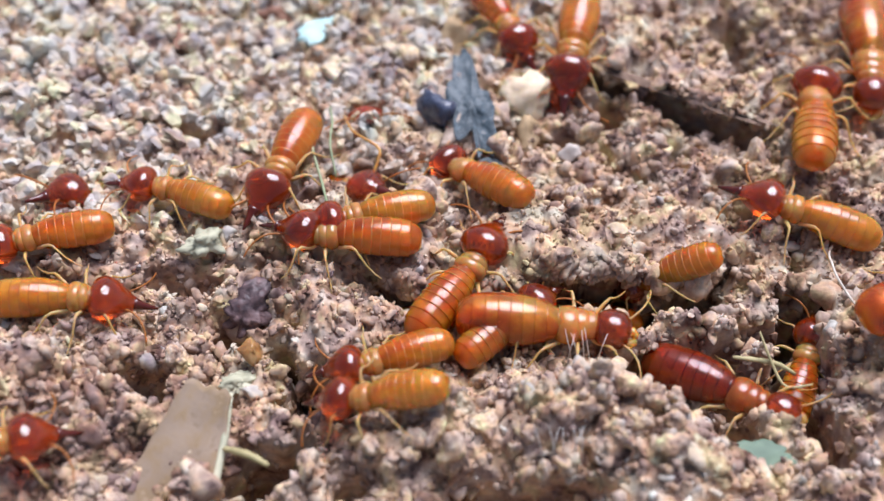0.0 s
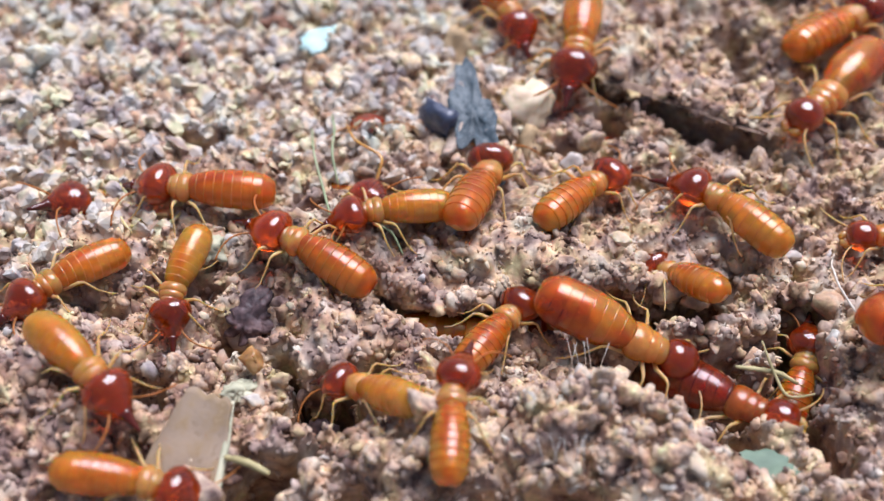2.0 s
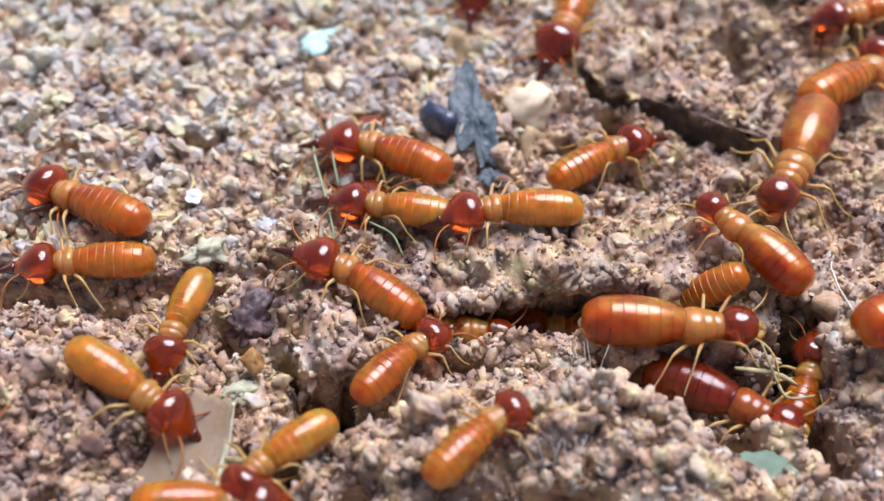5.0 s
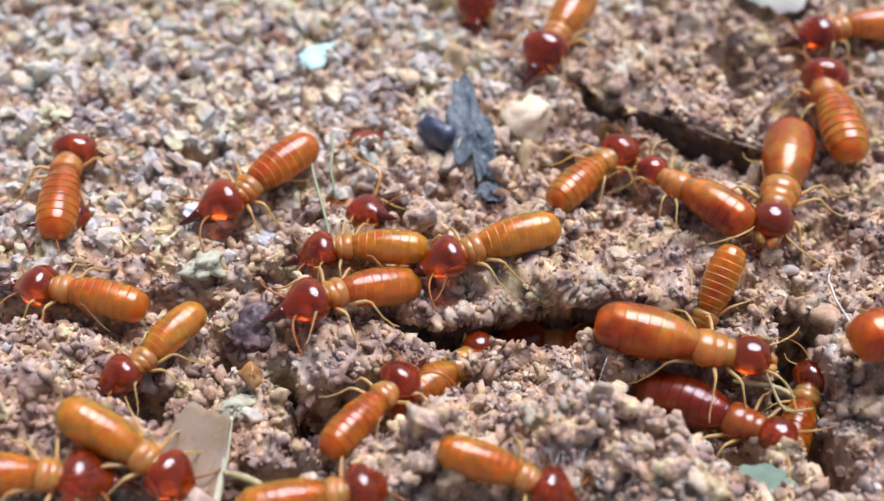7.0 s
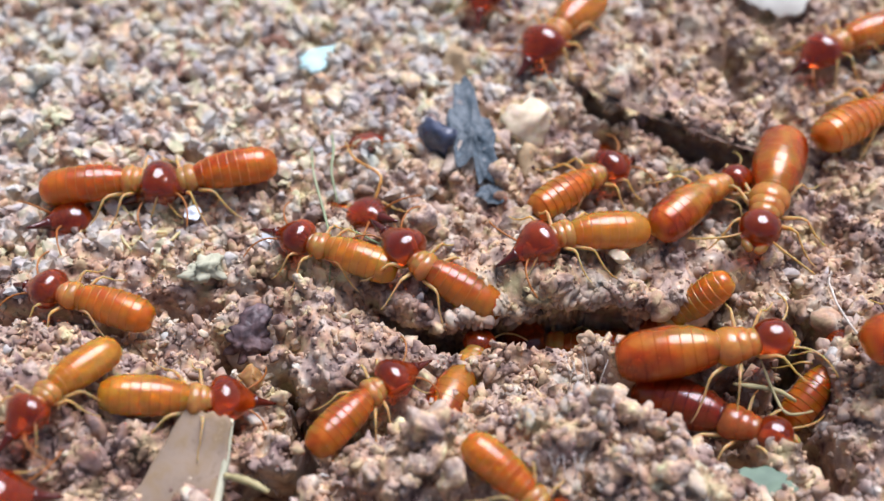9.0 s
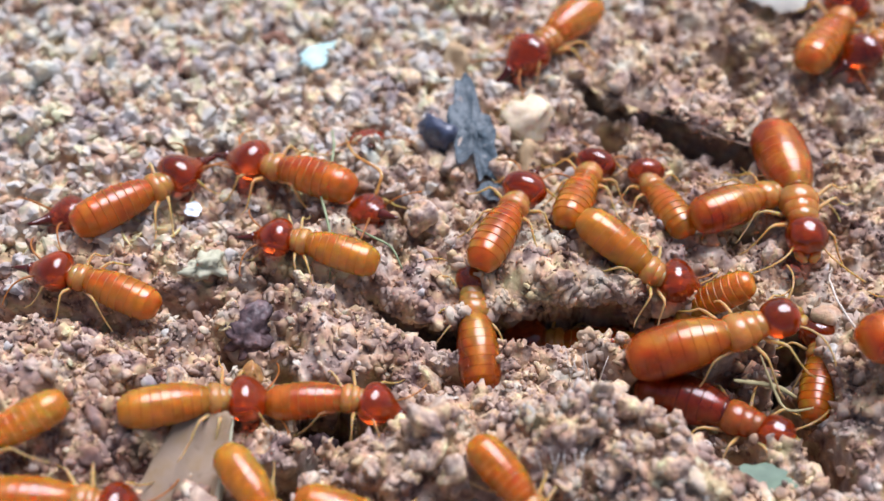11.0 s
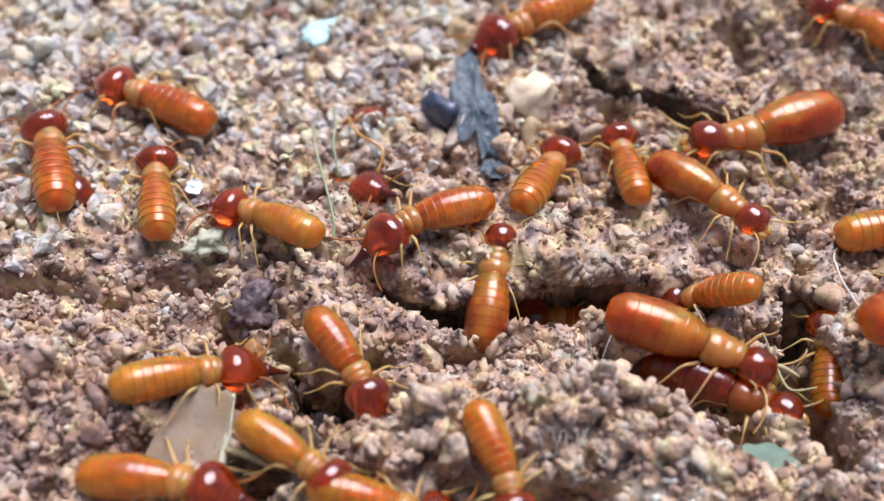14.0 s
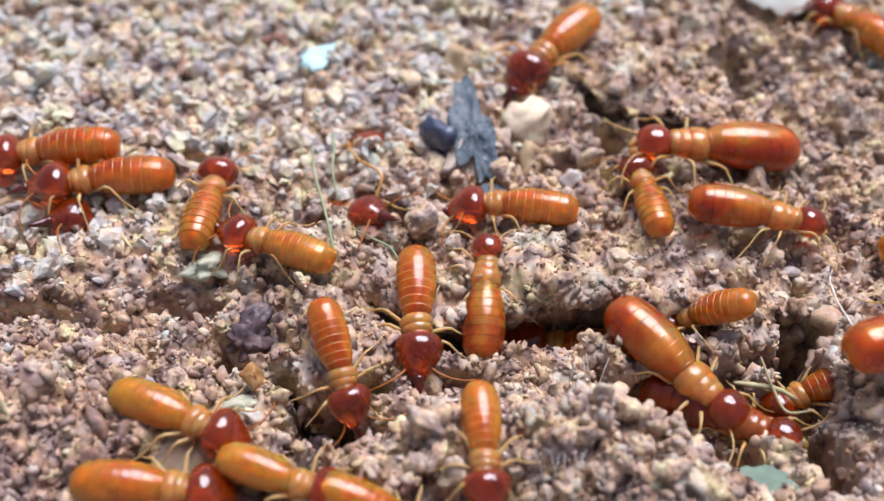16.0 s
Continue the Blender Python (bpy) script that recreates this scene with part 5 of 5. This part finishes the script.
    crawl(TEAM[16], [(0, 11.78, 4.14, 80), (0.5, 11.64, 5.11, 74), (1, 12.23, 7.19, 59), (1.5, 13.26, 8.62, 33), (2, 13.48, 9.06, 38), (2.5, 13.60, 8.73, 27), (3, 13.60, 8.82, 35), (3.5, 13.53, 8.69, 34), (4, 12.65, 6.90, -15), (4.8, 13.65, 6.63, 30), (5.6, 13.45, 6.15, 70), (6.5, 12.87, 4.91, 102), (7, 12.78, 5.76, 94), (7.5, 13.45, 5.86, 69), (8, 14.03, 6.54, 65), (8.5, 13.80, 5.96, 59), (9, 13.79, 5.67, 31), (11.5, 13.66, 10.18, 63), (12, 13.72, 10.19, 56), (12.5, 13.99, 10.45, 48), (13, 15.37, 11.88, 34), (16, 17.08, 14.60, 22)])
    crawl(TEAM[17], [(0, 14.27, 7.49, -101), (0.5, 14.16, 6.73, -108), (1, 13.43, 5.81, -124), (1.5, 13.01, 5.42, -133), (2, 12.96, 6.14, -136), (2.5, 11.80, 4.16, -134), (3, 11.45, 3.43, -132), (3.5, 11.17, 2.84, -128), (4, 11.05, 3.06, -124), (6.5, 10.73, 2.79, -115), (7, 10.47, 2.56, -113), (7.5, 10.32, 2.46, -118), (8, 10.07, 2.35, -120), (8.5, 10.14, 2.21, -114), (9, 10.10, 2.30, -115), (11.5, 10.82, 2.32, -86), (12, 10.94, 2.93, -90), (12.5, 10.48, 3.25, -126), (13, 10.66, 3.01, -124), (13.5, 10.15, 2.50, -128), (14, 10.15, 3.74, -171), (14.5, 9.92, 4.47, -172), (15, 9.58, 3.80, -163), (16, 8.66, 4.04, -185)])
    crawl(TEAM[18], [(0, 16.32, -1.04, 177), (1.5, 14.84, -1.24, 176), (2, 13.87, -0.12, 177), (2.5, 13.52, 0.41, 168), (3, 12.77, 0.15, 170), (3.5, 10.99, 0.24, 167), (4, 9.42, -0.57, 136), (6.5, 8.31, 0.60, 124), (7, 7.73, 1.91, 136), (7.5, 7.60, 1.80, 134), (8, 7.29, 2.26, 96), (8.5, 7.73, 2.32, 84), (9, 7.66, 1.99, 29), (11.5, 9.36, 1.62, 22), (12, 9.27, 2.97, 49), (12.25, 8.85, 2.65, 8), (12.5, 8.43, 2.34, -34), (13, 8.07, 1.80, -60), (13.5, 7.45, 1.26, -39), (14, 7.78, 1.11, -46), (14.5, 8.02, 1.42, -48), (15, 8.13, 1.10, -33), (16, 9.27, 1.18, -9)])
    crawl(TEAM[19], [(0, 2.81, -3.32, -1), (0.5, 3.55, -3.14, -21), (1, 3.94, -2.93, -13), (1.5, 4.41, -3.41, -23), (2, 4.56, -3.25, -19), (2.5, 4.70, -3.58, -27), (3, 4.74, -3.27, -8), (3.5, 4.94, -3.30, -3), (4, 5.44, -3.21, -1), (6.5, 6.73, -2.93, -13), (7, 6.60, -3.18, -15), (7.5, 7.35, -2.51, 5), (8, 7.40, -2.51, 5), (8.5, 7.15, -3.45, 5), (9, 7.3, -3.4, 3), (11.5, 7.60, -3.26, 16), (12, 7.65, -3.39, 17), (12.5, 7.65, -3.48, 16), (13, 7.45, -3.92, 14), (13.5, 7.25, -3.78, -4), (14, 6.68, -3.58, -22), (14.5, 6.19, -3.63, -40), (15, 6.07, -3.56, -44), (16, 6.32, -3.54, -47)], -0.25, 0.0)
    crawl(TEAM[20], [(0, 7.64, -4.78, -32), (1.5, 7.55, -4.73, -33), (4, 7.68, -4.72, -31), (6.5, 7.55, -4.88, -31), (9, 7.38, -4.84, -30), (11.5, 7.48, -4.80, -31), (12.5, 7.42, -4.82, -31), (14, 7.60, -4.68, -29), (16, 7.60, -4.85, -31)], -0.95, 0.0)
    crawl(TEAM[21], [(0, 6.90, -1.22, 173), (0.5, 7.15, -1.16, 149), (1, 7.17, -1.40, 133), (1.5, 7.04, -1.61, 128), (2, 7.00, -1.46, 122), (2.5, 7.16, -1.54, 118), (3, 7.41, -1.57, 128), (3.5, 7.46, -1.38, 139), (4, 7.54, -1.35, 138), (5.2, 7.56, -1.59, 203), (6.5, 7.97, -1.55, 241), (7, 7.93, -1.32, 237), (7.5, 7.97, -1.57, 234), (8, 7.98, -1.63, 233), (8.5, 7.65, -1.62, 197), (9, 7.42, -1.47, 188), (11.5, 7.89, -1.80, 173), (12, 7.88, -1.95, 179), (12.5, 8.06, -1.79, 186), (13, 8.20, -2.00, 177), (13.5, 7.96, -1.82, 146), (14, 7.69, -2.45, 145), (14.5, 7.59, -2.49, 145), (15, 7.55, -1.99, 141), (16, 7.75, -2.10, 152)], -0.2, -32.0)
    burrow(TEAM[22], 5.35, -1.50, -115, 8, -1.0)
    burrow(TEAM[23], 2.50, -1.50, 172, 0, -1.0)
    crawl(TEAM[24], [(0, 12.84, -3.37, 18), (4, 12.74, -3.27, 20), (7, 12.68, -3.60, 12), (9, 12.90, -3.60, 14), (12.5, 12.69, -3.63, 16), (14, 12.68, -3.66, 17), (16, 12.44, -3.81, 16)])
    crawl(TEAM[25], [(0, 10.10, -4.04, 71), (1.5, 10.05, -3.89, 69), (3.5, 9.83, -4.17, 71), (4, 10.08, -4.13, 68), (7, 9.94, -4.58, 68), (9, 10.67, -3.63, 47), (12, 10.55, -3.47, 91), (14.5, 10.64, -3.91, 82), (15.25, 10.58, -3.83, 143), (16, 10.52, -3.75, 205)], -1.3, 0.0)
    burrow(TEAM[26], -2.35, 5.09, -80, 50)
    burrow(TEAM[27], -2.18, 1.68, -40, 35)
    burrow(TEAM[28], -11.13, 1.51, -140, 30)
    crawl(TEAM[29], [(0, 16.46, 12.80, -142), (4, 15.46, 10.56, -143), (5.25, 15.02, 9.91, -184), (6.5, 14.58, 9.27, -225), (7, 14.65, 10.18, -162), (7.5, 14.52, 9.40, -164), (8, 14.43, 9.24, -161), (8.5, 14.34, 9.40, -162), (9, 14.49, 9.68, -155), (11.5, 15.79, 9.52, -142), (12, 15.40, 9.14, -158), (12.5, 15.21, 9.25, -185), (13, 14.34, 8.67, -224), (14, 14.36, 8.89, -220), (14.5, 14.36, 9.10, -222), (16, 14.73, 10.17, -232)])
    crawl(TEAM[30], [(0, 6.23, 4.26, 145, -1.80), (9, 6.33, 5.00, 145, -1.80), (10.4, 6.49, 3.41, 120, -0.80), (11.5, 6.69, 1.57, 88), (12, 5.94, 2.18, 70), (12.5, 5.91, 2.68, 117), (13, 5.87, 2.44, 100), (13.5, 5.58, 2.47, 106), (14, 5.52, 2.44, 92), (14.5, 6.19, 2.30, 108), (15, 6.00, 1.92, 88), (16, 6.23, 2.11, 96)])
    crawl(TEAM[31], [(0, 0.49, -2.30, -7, -0.90), (4, 0.43, -2.28, -7, -0.90), (6.5, -0.37, -2.97, -1, -0.5), (7, 0.09, -3.82, 50, -0.55), (7.5, 0.47, -3.98, 52, -0.55), (8, 0.35, -3.68, 63, -0.55), (8.5, 0.49, -3.57, 56, -0.55), (9, 0.53, -3.76, 66, -0.55), (11.5, 1.01, -2.05, 96), (12, 0.98, -2.53, 96), (12.5, 1.58, -2.35, 71), (13, 1.33, -2.15, 73), (13.5, 0.99, -1.67, 79), (14, 1.39, -1.70, 79), (14.5, 1.16, -1.44, 83), (15, 1.13, -1.40, 87), (16, 1.26, -1.29, 84)], -0.3, 4.0)


motions()
